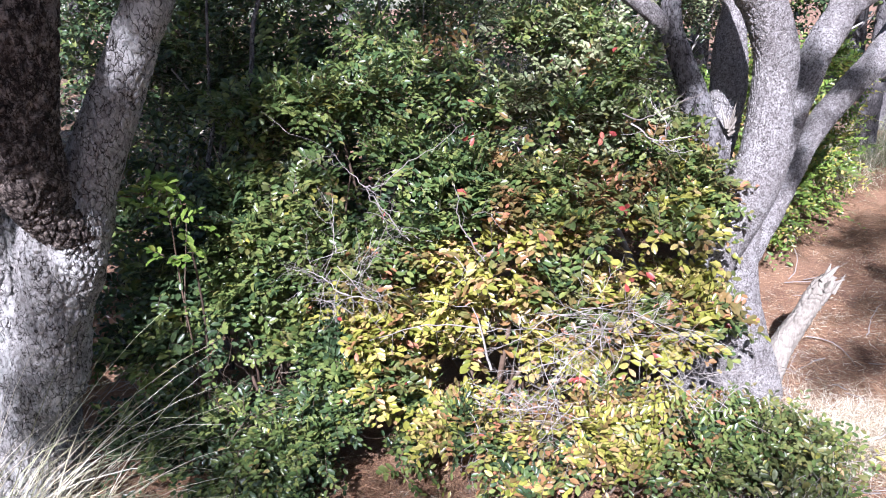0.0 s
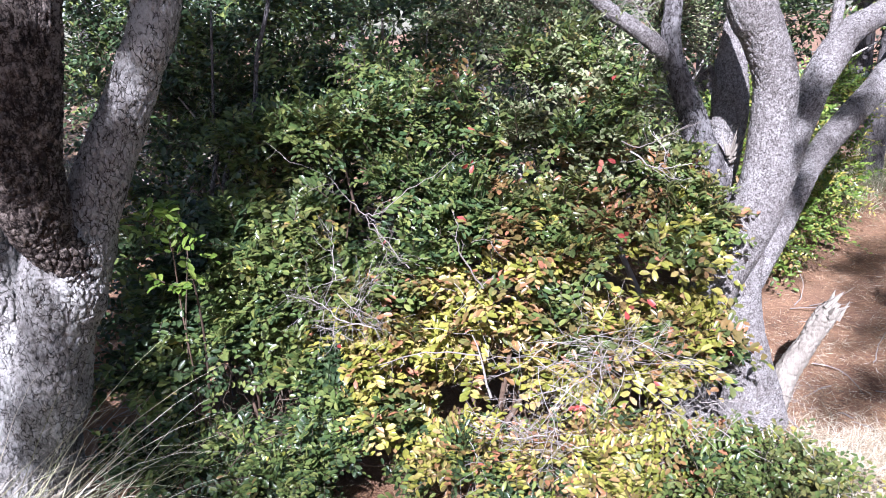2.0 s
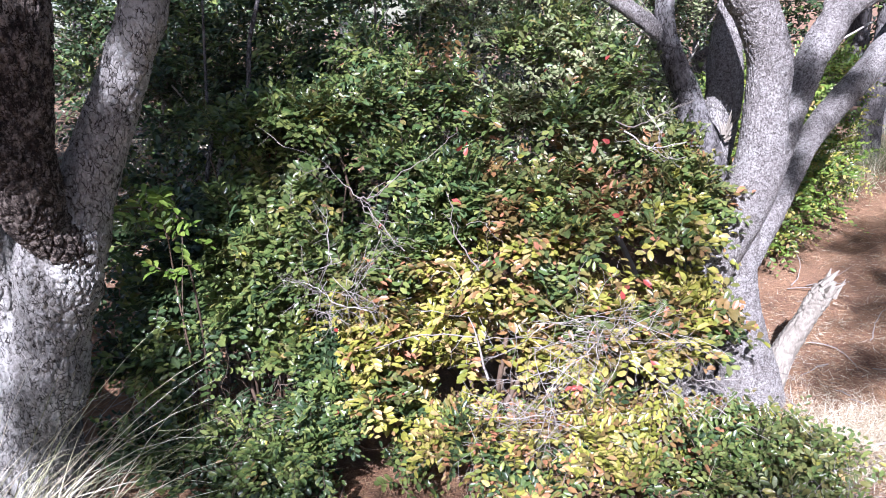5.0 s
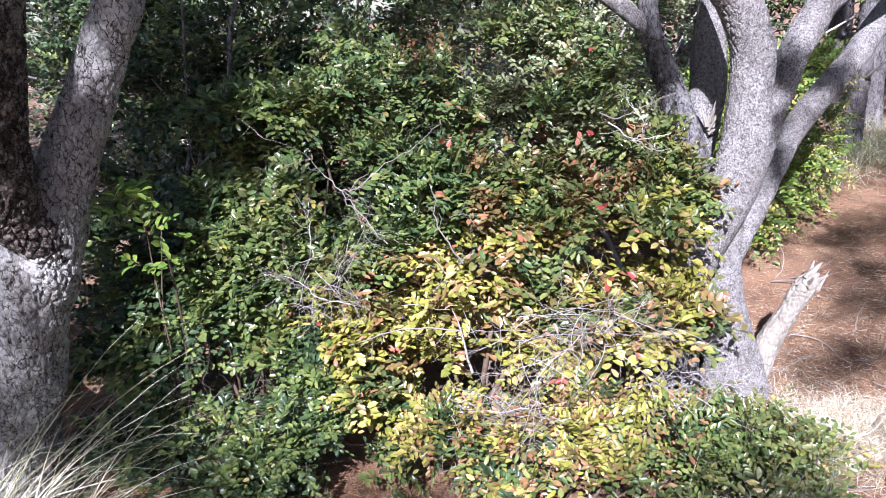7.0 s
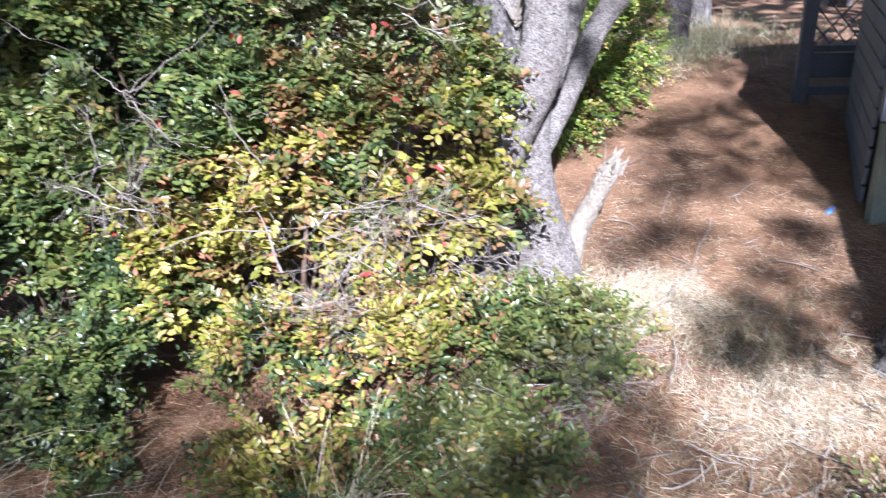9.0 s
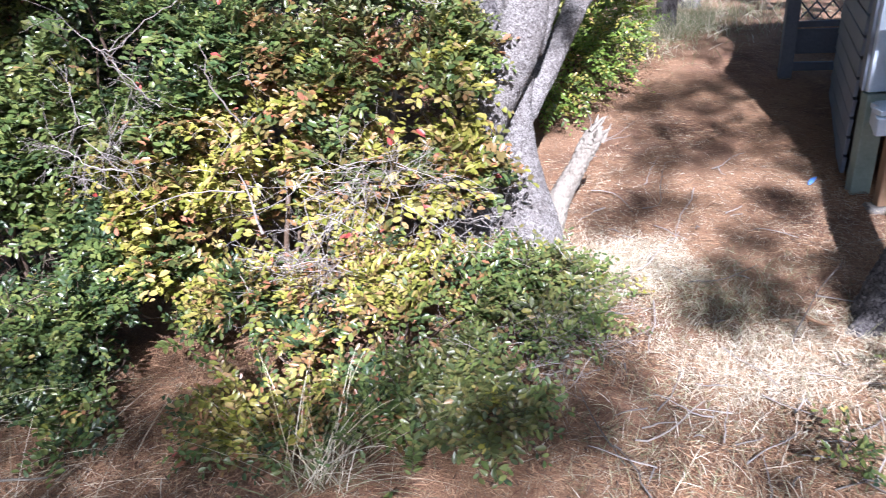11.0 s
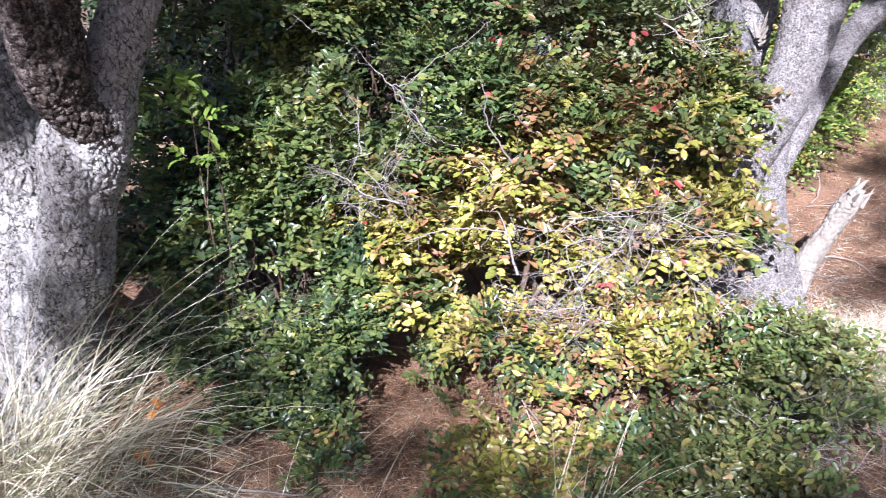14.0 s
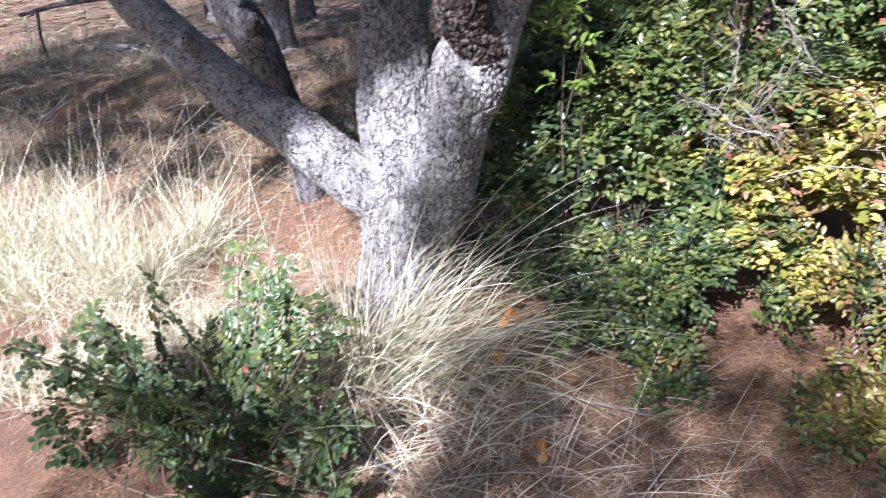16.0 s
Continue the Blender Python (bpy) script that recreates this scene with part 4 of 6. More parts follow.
sprig = base("green_sprigs", (2.0, 1.42, 0.0), "small green sprigs among dry grass", "plant")
SPRIG_LOBES = [(2.06, 1.42, 0.07, 0.14, 0.1, 0.05), (2.25, 1.5, 0.1, 0.12, 0.1, 0.07), (1.82, 1.3, 0.05, 0.1, 0.08, 0.04), (1.45, 2.35, 0.08, 0.12, 0.1, 0.06)]
foliage(sprig, SPRIG_LOBES, 44, (mostly((0.1, 0), (0.55, 1), (0.33, 2)), ALL_TONES), length=(0.1, 0.2), leaf=0.028, lift=0.7, leaf_label="small bright leaves")
stems(sprig, (1.98, 1.42, 0.0), SPRIG_LOBES[:3], 6, 0.004)

sapling = base("bright_sapling", (-1.04, 2.6, 0.04), "slender sapling with large bright sunlit leaves", "sapling")
SAPLING_LOBES = [(-1.03, 2.44, 1.25, 0.08, 0.06, 0.05), (-0.97, 2.43, 1.15, 0.08, 0.06, 0.05), (-0.92, 2.45, 1.28, 0.09, 0.06, 0.05), (-1.0, 2.44, 1.04, 0.07, 0.06, 0.04)]
foliage(sapling, SAPLING_LOBES, 36, (mostly((0.3, 0), (0.7, 1)), [LEAF_BRIGHT, LEAF_BRIGHT, LEAF_YELLOW]), length=(0.05, 0.1), leaf=0.042, step=0.018, leaf_label="large bright green leaves")
stems(sapling, (-1.04, 2.6, 0.04), SAPLING_LOBES, 3, 0.005, 0.02)

def thicket(name, place, lobes, count, tone, label, size):
    thing = base(name, place, label, "shrub")
    foliage(thing, lobes, count, (tone, ALL_TONES), length=(0.16, 0.34), step=0.028, leaf=size, leaf_label="crowded small leaves")
    stems(thing, place, lobes, 8, 0.016, 0.3, TWIG_GREY)


thicket("dark_thicket", (-0.75, 3.8, 0.2), [(-0.9, 3.75, 0.8, 0.6, 0.35, 0.5), (-0.4, 3.9, 1.2, 0.6, 0.4, 0.5), (-1.1, 4.0, 1.4, 0.6, 0.4, 0.55), (-0.55, 4.0, 1.8, 0.7, 0.4, 0.4)], 1200, mostly((0.6, 0), (0.36, 1)), "shaded dark green thicket behind the shrubs", 0.04)
thicket("pale_thicket", (0.7, 3.9, 0.2), [(0.75, 3.85, 1.35, 0.4, 0.35, 0.4), (0.4, 4.0, 1.0, 0.45, 0.4, 0.5), (0.9, 4.1, 1.75, 0.5, 0.4, 0.35), (0.3, 4.2, 1.75, 0.45, 0.4, 0.4)], 1500, mostly((0.25, 0), (0.7, 5)), "dusty pale-leaved thicket with many dry twigs", 0.024)
thicket("green_thicket", (-1.6, 4.4, 0.2), [(-1.35, 3.5, 0.8, 0.4, 0.35, 0.45), (-1.5, 4.0, 1.3, 0.5, 0.4, 0.5), (-1.9, 4.6, 1.6, 0.6, 0.4, 0.5), (-1.3, 4.6, 1.8, 0.6, 0.4, 0.4), (-1.15, 3.2, 0.5, 0.25, 0.25, 0.3), (-1.6, 3.5, 0.4, 0.25, 0.3, 0.25), (-1.75, 4.1, 0.7, 0.35, 0.3, 0.4), (-2.3, 5.2, 1.5, 0.5, 0.4, 0.6), (-1.8, 5.4, 1.2, 0.5, 0.4, 0.7), (-2.6, 5.6, 1.2, 0.5, 0.4, 0.6), (-2.9, 6.0, 1.8, 0.5, 0.4, 0.6), (-2.2, 4.9, 2.1, 0.5, 0.4, 0.4)], 1900, mostly((0.7, 0), (0.28, 1)), "shaded green thicket beyond the old pine", 0.042)
thicket("far_thicket", (1.2, 5.2, 0.3), [(1.2, 5.0, 1.0, 0.6, 0.4, 0.6), (0.6, 5.4, 1.6, 0.9, 0.5, 0.6), (1.6, 5.5, 1.7, 0.7, 0.4, 0.5), (-0.4, 5.5, 1.7, 1.0, 0.5, 0.6), (2.7, 6.0, 1.75, 0.5, 0.4, 0.4), (3.3, 6.2, 1.75, 0.5, 0.4, 0.45), (2.2, 5.9, 1.7, 0.5, 0.4, 0.5)], 1500, mostly((0.75, 0), (0.2, 1)), "deep green thicket in the shade of the pines", 0.045)

small = base("seedling_bush", (-2.5, 3.6, 0.15), "small dark green bush behind the trunk", "shrub")
SMALL_LOBES = [(-2.35, 3.55, 0.35, 0.2, 0.16, 0.16), (-2.2, 3.5, 0.3, 0.14, 0.14, 0.12)]
foliage(small, SMALL_LOBES, 70, (mostly((0.8, 0), (0.2, 1)), ALL_TONES), length=(0.1, 0.2), leaf=0.036)
stems(small, (-2.3, 3.55, 0.15), SMALL_LOBES, 4, 0.005)


small = base("seedling_bush", (-1.38, 2.68, 0.08), "small dark green bush in the hollow beside the trunk", "shrub")
SMALL_LOBES = [(-1.4, 2.58, 0.16, 0.12, 0.12, 0.1), (-1.3, 2.7, 0.2, 0.14, 0.14, 0.12), (-1.22, 2.52, 0.14, 0.12, 0.1, 0.08)]
foliage(small, SMALL_LOBES, 90, (mostly((0.85, 0), (0.15, 1)), ALL_TONES), length=(0.1, 0.2), leaf=0.034)
stems(small, (-1.35, 2.66, 0.08), SMALL_LOBES, 5, 0.005)


# ---- bare twigs ----
def bare_branch(name, label, starts, matter=TWIG_GREY, depth=2, radius=0.005, fork=0.75):
    paths = []
    for p, w, n in starts:
        dead_twigs(np.array(p, float), unit(np.array(w, float)), n, depth, radius, paths, fork)
    if name == "dead_branch":
        thing = base(name, starts[0][0], label, "dead branch")
        for path in paths:
            v, f = threads(np.array([path]), 5)
            part("twig", mesh_of("twig", v, f, [matter]), thing)
        return thing
    v, f = threads(np.array(paths), 5)
    ob = new(name, mesh_of(name, v, f, [matter]))
    return tagged(ob, label, "dead branch", kind="stuff" if name == "brushwood" else "")


def grown_branch(label, points, radius, twigs, reach, matter=TWIG_GREY):
    """A bare branch along a bent line, with fine forked twigs along it, each a part of its own."""
    line = smooth_path([(*p, radius * (1 - 0.55 * k / (len(points) - 1))) for k, p in enumerate(points)], 5)
    line[1:, :3] += rng.normal(size=(len(line) - 1, 3)) * 0.003
    thing = base("dead_branch", points[0], label, "dead branch")
    v, f = threads(line[None], 6)
    part("branch_wood", mesh_of("branch_wood", v, f, [matter]), thing)
    paths = []
    for k in range(twigs):
        i = int(rng.integers(1, len(line) - 1))
        along = unit(line[i + 1, :3] - line[i - 1, :3])
        dead_twigs(line[i, :3], unit(along * 0.6 + rng.normal(size=3) * np.array([0.7, 0.35, 0.7])), reach * rng.uniform(0.4, 1.0), 1, radius * 0.5, paths, 0.6)
    for path in paths:
        v, f = threads(path[None], 4)
        part("twig", mesh_of("twig", v, f, [matter]), thing)


BARE = "thin bare grey branch reaching out of the shrub"
grown_branch(BARE, [(-0.154, 2.49, 1.04), (-0.213, 2.48, 1.12), (-0.285, 2.48, 1.23), (-0.36, 2.5, 1.316), (-0.434, 2.53, 1.392), (-0.585, 2.58, 1.451)], 0.0023, 6, 0.16)
grown_branch(BARE, [(-0.303, 2.48, 1.25), (-0.244, 2.48, 1.256), (-0.143, 2.5, 1.325), (-0.053, 2.52, 1.364), (0.06, 2.56, 1.448)], 0.0021, 5, 0.14)
grown_branch(BARE, [(-0.421, 2.46, 1.02), (-0.419, 2.46, 1.127), (-0.416, 2.47, 1.217)], 0.002, 5, 0.12)
grown_branch("thin dark bent twig over the yellow leaves", [(0.11, 2.44, 0.965), (0.052, 2.45, 1.058), (0.026, 2.48, 1.125), (0.03, 2.5, 1.2)], 0.0035, 3, 0.1)
grown_branch(BARE, [(-0.30, 2.41, 0.85), (-0.409, 2.41, 0.885), (-0.488, 2.44, 0.943), (-0.593, 2.47, 0.961)], 0.0024, 14, 0.18)
grown_branch(BARE, [(-0.286, 2.47, 1.22), (-0.242, 2.47, 1.148), (-0.227, 2.47, 1.067)], 0.0024, 6, 0.14)
grown_branch(BARE, [(0.082, 2.4, 0.724), (-0.112, 2.39, 0.748), (-0.321, 2.4, 0.693)], 0.0032, 5, 0.12)
grown_branch("forked bleached twig by the pale tree", [(0.663, 2.75, 1.418), (0.74, 2.72, 1.40), (0.819, 2.7, 1.438), (0.941, 2.7, 1.483)], 0.003, 3, 0.1)
grown_branch("forked bleached twig by the pale tree", [(0.684, 2.7, 1.386), (0.785, 2.68, 1.32), (0.91, 2.68, 1.331)], 0.0034, 4, 0.1)
grown_branch("forked bleached twig by the pale tree", [(0.785, 2.68, 1.32), (0.815, 2.68, 1.367), (0.766, 2.7, 1.451)], 0.003, 2, 0.08)
grown_branch("forked bleached twig by the pale tree", [(0.785, 2.68, 1.316), (0.85, 2.68, 1.274), (0.912, 2.68, 1.277)], 0.0026, 2, 0.08)
tangle = [((rng.uniform(-0.6, 0.1), rng.uniform(2.5, 2.62), rng.uniform(0.75, 1.1)), (rng.normal(), -0.1, rng.normal() * 0.6), rng.uniform(0.12, 0.26)) for _ in range(14)]
bare_branch("brushwood", "fine bare grey twigs across the shrub's face", tangle, radius=0.0015, depth=2)
tangle = [((rng.uniform(0.22, 0.72), rng.uniform(2.32, 2.43), rng.uniform(0.62, 0.8)), (rng.normal() + 0.3, -0.2, rng.normal() * 0.6 - 0.05), rng.uniform(0.12, 0.28)) for _ in range(46)]
bare_branch("brushwood", "tangle of bleached bare twigs in the shrub", tangle, radius=0.0017, depth=2)
tangle = [((rng.uniform(0.02, 0.42), rng.uniform(2.2, 2.33), rng.uniform(0.36, 0.5)), (rng.normal(), -0.2, rng.normal() * 0.4), rng.uniform(0.1, 0.24)) for _ in range(46)]
bare_branch("brushwood", "tangle of bleached bare twigs in the shrub", tangle, radius=0.0016, depth=2)
tangle = [((rng.uniform(0.75, 1.1), rng.uniform(2.3, 2.42), rng.uniform(0.40, 0.52)), (rng.normal() + 0.4, -0.1, rng.normal() * 0.3), rng.uniform(0.12, 0.26)) for _ in range(24)]
bare_branch("brushwood", "fine bleached twigs low in the shrub", tangle, radius=0.0016, depth=2)
tangle = [((rng.uniform(0.85, 1.3), rng.uniform(1.8, 2.25), rng.uniform(0.06, 0.2)), (rng.normal(), -0.2, rng.normal() * 0.4), rng.uniform(0.12, 0.28)) for _ in range(60)]
bare_branch("brushwood", "fine bleached twigs low in the shrub", tangle, radius=0.0016, depth=2)
tangle = [((rng.uniform(-0.52, -0.3), rng.uniform(2.44, 2.52), rng.uniform(0.84, 0.98)), (rng.normal() - 0.4, -0.15, rng.normal() * 0.35 - 0.2), rng.uniform(0.1, 0.22)) for _ in range(12)]
bare_branch("brushwood", "spray of bleached twigs beside the yellow leaves", tangle, radius=0.0016, depth=2)
tangle = [((rng.uniform(0.6, 1.1), rng.uniform(3.5, 3.8), rng.uniform(1.4, 1.9)), (rng.normal(), -0.3, rng.normal() * 0.6), rng.uniform(0.25, 0.5)) for _ in range(26)]
bare_branch("brushwood", "pale dry twigs in the thicket", tangle, radius=0.0024, depth=2)
tangle = [((rng.uniform(-1.2, -0.2), rng.uniform(2.5, 2.8), rng.uniform(0.1, 0.35)), (rng.normal(), -0.3, abs(rng.normal()) * 0.4), rng.uniform(0.15, 0.4)) for _ in range(26)]
bare_branch("brushwood", "thin dry twigs low under the shrubs", tangle, STEM, radius=0.003, depth=2)
tangle = [((rng.uniform(-1.55, -1.0), rng.uniform(2.65, 3.3), rng.uniform(0.05, 0.5)), (rng.normal(), -0.2, rng.normal() * 0.5), rng.uniform(0.2, 0.45)) for _ in range(44)]
bare_branch("brushwood", "dry brush between the trunk and the shrubs", tangle, TWIG_GREY, radius=0.003, depth=2)
for path in ([(-1.09, 3.3, 0.1, 0.017), (-1.09, 3.3, 0.7, 0.016), (-1.076, 3.3, 1.112, 0.015), (-1.019, 3.3, 1.324, 0.014), (-0.952, 3.3, 1.425, 0.013), (-0.867, 3.3, 1.574, 0.011), (-0.825, 3.3, 1.794, 0.010), (-0.745, 3.3, 2.026, 0.009), (-0.65, 3.35, 2.5, 0.008)],
             [(-1.16, 3.3, 0.1, 0.013), (-1.14, 3.3, 0.9, 0.012), (-1.12, 3.3, 1.18, 0.011), (-1.07, 3.3, 1.36, 0.01), (-1.06, 3.3, 1.52, 0.008), (-1.0, 3.3, 2.0, 0.005)]):
    v, f = sweep(path, 8, 10, lumps=0.2)
    tagged(new("slender_stem", mesh_of("slender_stem", v, f, [BARK_FAR])), "slender grey stem rising through the thicket", "stem")
tangle = []
for k in range(170):
    x, y = rng.uniform(-8.5, -2.2), rng.uniform(3.4, 9.5)
    tangle.append(((x, y, float(ground_z(x, y)) + 0.03), (rng.normal(), rng.normal(), 0.06), rng.uniform(0.25, 0.9)))
bare_branch("brushwood", "fallen dry branches on the wood floor", tangle, TWIG_GREY, 1, 0.007)
for x, y, a, n, r in ((-7.6, 7.2, 0.2, 1.6, 0.05), (-5.9, 7.6, 2.9, 1.3, 0.035), (-4.7, 5.2, 0.4, 1.0, 0.022), (-4.0, 4.3, 2.6, 0.8, 0.018), (-3.3, 4.5, -0.3, 0.9, 0.02), (-5.4, 5.9, 0.1, 1.2, 0.03)):
    w = np.array([np.cos(a), np.sin(a)])
    row = []
    for u in np.linspace(0, 1, 5):
        q = np.array([x, y]) + w * n * u + rng.normal(size=2) * 0.05
        row.append((*q, float(ground_z(*q)) + r * 0.8 + 0.02, r * (1 - 0.6 * u)))
    v, f = sweep(row, 6, 10, 0.003, 0.03, 0.2)
    tagged(new("fallen_branch", mesh_of("fallen_branch", v, f, [BARK_FAR])), "fallen grey branch lying on the wood floor", "branch", "branches on the wood floor")
bare_branch("dead_twig", "bare upright stick in the yellow leaves", [((0.119, 2.38, 0.56), (-0.15, 0.02, 1), 0.17)], radius=0.006, depth=0)
bare_branch("fallen_stick", "bleached stick lying on the needles", [((-1.08, 1.93, 0.03), (0.95, -0.18, 0.02), 0.32)], WOOD_BARE, 0, 0.008)
bare_branch("fallen_stick", "grey curved stick lying in the grass", [((-1.62, 1.5, 0.05), (0.9, -0.4, -0.02), 0.26)], BARK_FAR, 0, 0.012)
bare_branch("fallen_stick", "reddish forked root on the ground", [((2.06, 2.06, 0.03), (0.9, -0.05, 0.03), 0.24), ((2.15, 2.06, 0.04), (0.1, -0.9, 0), 0.18)], POST_WOOD, 0, 0.009)
tangle = [((rng.uniform(1.3, 2.6), rng.uniform(1.9, 3.9), 0.0), (rng.normal(), rng.normal(), 0.02), rng.uniform(0.15, 0.45)) for _ in range(34)]
tangle += [((rng.uniform(1.1, 2.5), rng.uniform(1.15, 1.8), 0.0), (rng.normal(), rng.normal(), 0.02), rng.uniform(0.08, 0.26)) for _ in range(44)]
tangle = [((p[0], p[1], float(ground_z(p[0], p[1])) + 0.015), w, n) for p, w, n in tangle]
bare_branch("brushwood", "broken dry twigs strewn on the needles", tangle, TWIG_GREY, 0, 0.0035)


# ---- grasses ----
def tuft(name, label, spots, matters, rise=0.85, slim=1.0, stray=0.45):
    """Grass in clumps. spots: x, y, spread, blades, length, lean (x, y), sag."""
    pieces, index = [], []
    for x, y, spread, count, length, lean, sag in spots:
        p = np.stack([x + rng.normal(size=count) * spread, y + rng.normal(size=count) * spread, np.zeros(count)], -1)
        p[:, 2] = ground_z(p[:, 0], p[:, 1]) - 0.01
        w = np.stack([lean[0] + rng.normal(size=count) * stray, lean[1] + rng.normal(size=count) * stray, np.abs(rng.normal(size=count) * 0.3 + 1.0) * rise], -1)
        piece = blades(p, w, length * rng.uniform(0.45, 1.1, count), rng.uniform(0.0018, 0.0046, count) * slim, sag * rng.uniform(0.5, 1.2, count), 6)
        pieces.append(piece)
        index.append(np.repeat(rng.integers(0, len(matters), count), 6))
    v, f = join(pieces)
    return tagged(new(name, mesh_of(name, v, f, matters, np.concatenate(index))), label, "grass", kind="stuff")


tuft("dry_grass_tuft", "long pale dry grass arching round the old trunk", [
    (-1.72, 2.02, 0.07, 70, 1.5, (0.8, 0.05), 0.38), (-1.7, 1.98, 0.09, 70, 1.45, (0.85, 0.0), 0.46), (-1.68, 1.93, 0.1, 80, 1.3, (0.9, -0.1), 0.52), (-1.66, 1.88, 0.1, 70, 1.1, (0.95, -0.25), 0.6), (-1.64, 1.82, 0.12, 80, 0.85, (0.8, -0.6), 0.66), (-1.52, 1.96, 0.12, 80, 1.1, (0.85, 0.05), 0.46),
    (-1.42, 1.88, 0.15, 90, 0.9, (0.85, -0.1), 0.52), (-1.52, 2.06, 0.08, 70, 1.1, (0.85, 0.05), 0.42), (-1.4, 2.02, 0.1, 65, 0.95, (0.9, 0.0), 0.42), (-1.3, 1.75, 0.18, 80, 0.6, (0.8, -0.1), 0.6)], [STRAW, STRAW_PALE, STRAW_GREEN, STRAW_PALE, STRAW_LIME], 1.3, 1.2, 0.42)
tuft("dry_grass_tuft", "upright golden dry grass at the foot of the trunk", [
    (-1.80, 1.98, 0.035, 70, 0.62, (0.02, 0.0), 0.12), (-1.74, 1.92, 0.04, 60, 0.5, (0.15, -0.1), 0.2), (-1.84, 2.04, 0.05, 40, 0.8, (0.0, 0.0), 0.08), (-1.66, 1.86, 0.06, 40, 0.5, (0.3, -0.2), 0.3)], [STRAW, STRAW_GREEN, STRAW_PALE], 1.0, 1.0, 0.12)
tuft("fallen_grass", "long dead grass blades lying crossed on the needles", [
    (-1.45, 1.7, 0.2, 260, 0.5, (0.4, -0.1), 0.2), (-1.2, 1.5, 0.25, 260, 0.5, (0.2, 0.1), 0.2), (-0.95, 1.75, 0.25, 160, 0.4, (0.3, 0.1), 0.2), (-1.5, 1.35, 0.2, 200, 0.45, (0.2, 0.0), 0.2), (-0.8, 1.45, 0.25, 140, 0.35, (0.1, 0.0), 0.2)], [STRAW, STRAW_PALE], 0.2, 1.0, 0.6)
tuft("bleached_grass", "flattened pale straw in sunlight before the trunk", [(-2.2, 1.95, 0.16, 1500, 0.16, (0.1, 0), 0.3), (-2.0, 1.85, 0.12, 1200, 0.14, (0.1, 0), 0.3), (-2.4, 2.15, 0.2, 1200, 0.16, (0.1, 0), 0.3), (-2.6, 2.5, 0.25, 900, 0.16, (0.1, 0), 0.3)], [STRAW_PALE, STRAW_LIME, STRAW_PALE], 0.3, 0.9)
spots = []
for k in range(46):
    x, y = rng.uniform(-4.9, -3.0), rng.uniform(2.0, 3.0)
    spots.append((x, y, 0.06, 130, rng.uniform(0.45, 0.85), (rng.normal() * 0.25 + 0.1, rng.normal() * 0.2), rng.uniform(0.2, 0.6)))
for k in range(34):
    x, y = rng.uniform(-3.4, -2.35), rng.uniform(1.5, 2.25)
    spots.append((x, y, 0.07, 66, rng.uniform(0.25, 0.5), (rng.normal() * 0.3, -0.05), 0.5))
spots += [(-3.5, 2.7, 0.45, 130, 1.15, (0.1, 0), 0.15), (-4.2, 2.6, 0.4, 120, 1.2, (0.1, 0), 0.15), (-3.0, 2.6, 0.25, 60, 0.95, (0.1, 0), 0.15), (-2.85, 2.9, 0.15, 60, 0.3, (0.2, 0), 0.6)]
tuft("tall_dry_grass", "tall straw-coloured grass standing in sunlight", spots, [STRAW_PALE, STRAW_PALE, STRAW_LIME, STRAW_LIME, STRAW_GREEN])
spots = []
for k in range(260):
    x, y = rng.uniform(-10, -2.4), 3.5 + 9 * rng.random() ** 1.3
    spots.append((x, y, rng.uniform(0.1, 0.35), 70, rng.uniform(0.2, 0.5), (rng.normal() * 0.2, 0), 0.5))
tuft("wood_floor_grass", "sparse dry grass and straw on the shaded wood floor", spots, [STRAW, STRAW_GREEN, STRAW, STEM], 0.75, 1.5)
tuft("bleached_grass", "bleached flattened dry grass beside the path", [
    (1.55, 2.6, 0.17, 4600, 0.1, (0.1, -0.1), 0.3), (1.75, 2.66, 0.12, 1440, 0.074, (0.1, -0.1), 0.3), (1.75, 1.8, 0.16, 2600, 0.08, (0.1, 0), 0.25), (2.02, 1.82, 0.2, 2600, 0.08, (0.1, 0), 0.25), (1.35, 2.45, 0.14, 800, 0.089, (0.1, -0.1), 0.3)], [STRAW_PALE, STRAW], 0.35, 0.7)
tuft("bleached_grass", "sunbleached flattened straw by the pale tree", [(1.5, 2.62, 0.13, 3000, 0.086, (0.1, -0.1), 0.2), (1.72, 2.64, 0.1, 1400, 0.079, (0.1, -0.1), 0.2), (1.85, 1.78, 0.16, 2600, 0.066, (0.1, 0), 0.2)], [STRAW_PALE], 0.25, 0.8)
tuft("bleached_grass", "sparse broken dry grass among the needles", [
    (1.5, 1.4, 0.22, 420, 0.13, (0.1, 0), 0.3), (1.9, 1.35, 0.22, 420, 0.13, (0.1, 0), 0.3), (2.25, 1.25, 0.2, 300, 0.14, (0.1, 0), 0.3), (1.2, 1.3, 0.2, 260, 0.13, (0.1, 0), 0.3), (2.3, 1.75, 0.2, 500, 0.12, (0.1, 0), 0.3)], [STRAW, STRAW_PALE, STRAW_GREEN], 0.35, 0.8)
tuft("grey_green_grass", "matted grey-green grass in shade", [
    (1.85, 2.25, 0.16, 1600, 0.132, (0.1, -0.1), 0.35), (2.1, 2.35, 0.18, 1000, 0.106, (0.1, 0), 0.35), (2.35, 1.68, 0.18, 900, 0.158, (0.1, 0), 0.4), (1.35, 1.75, 0.2, 500, 0.132, (0.1, 0), 0.4), (1.3, 1.35, 0.25, 600, 0.132, (0.1, 0), 0.4)], [STRAW_GREEN, STRAW], 0.4, 0.7)
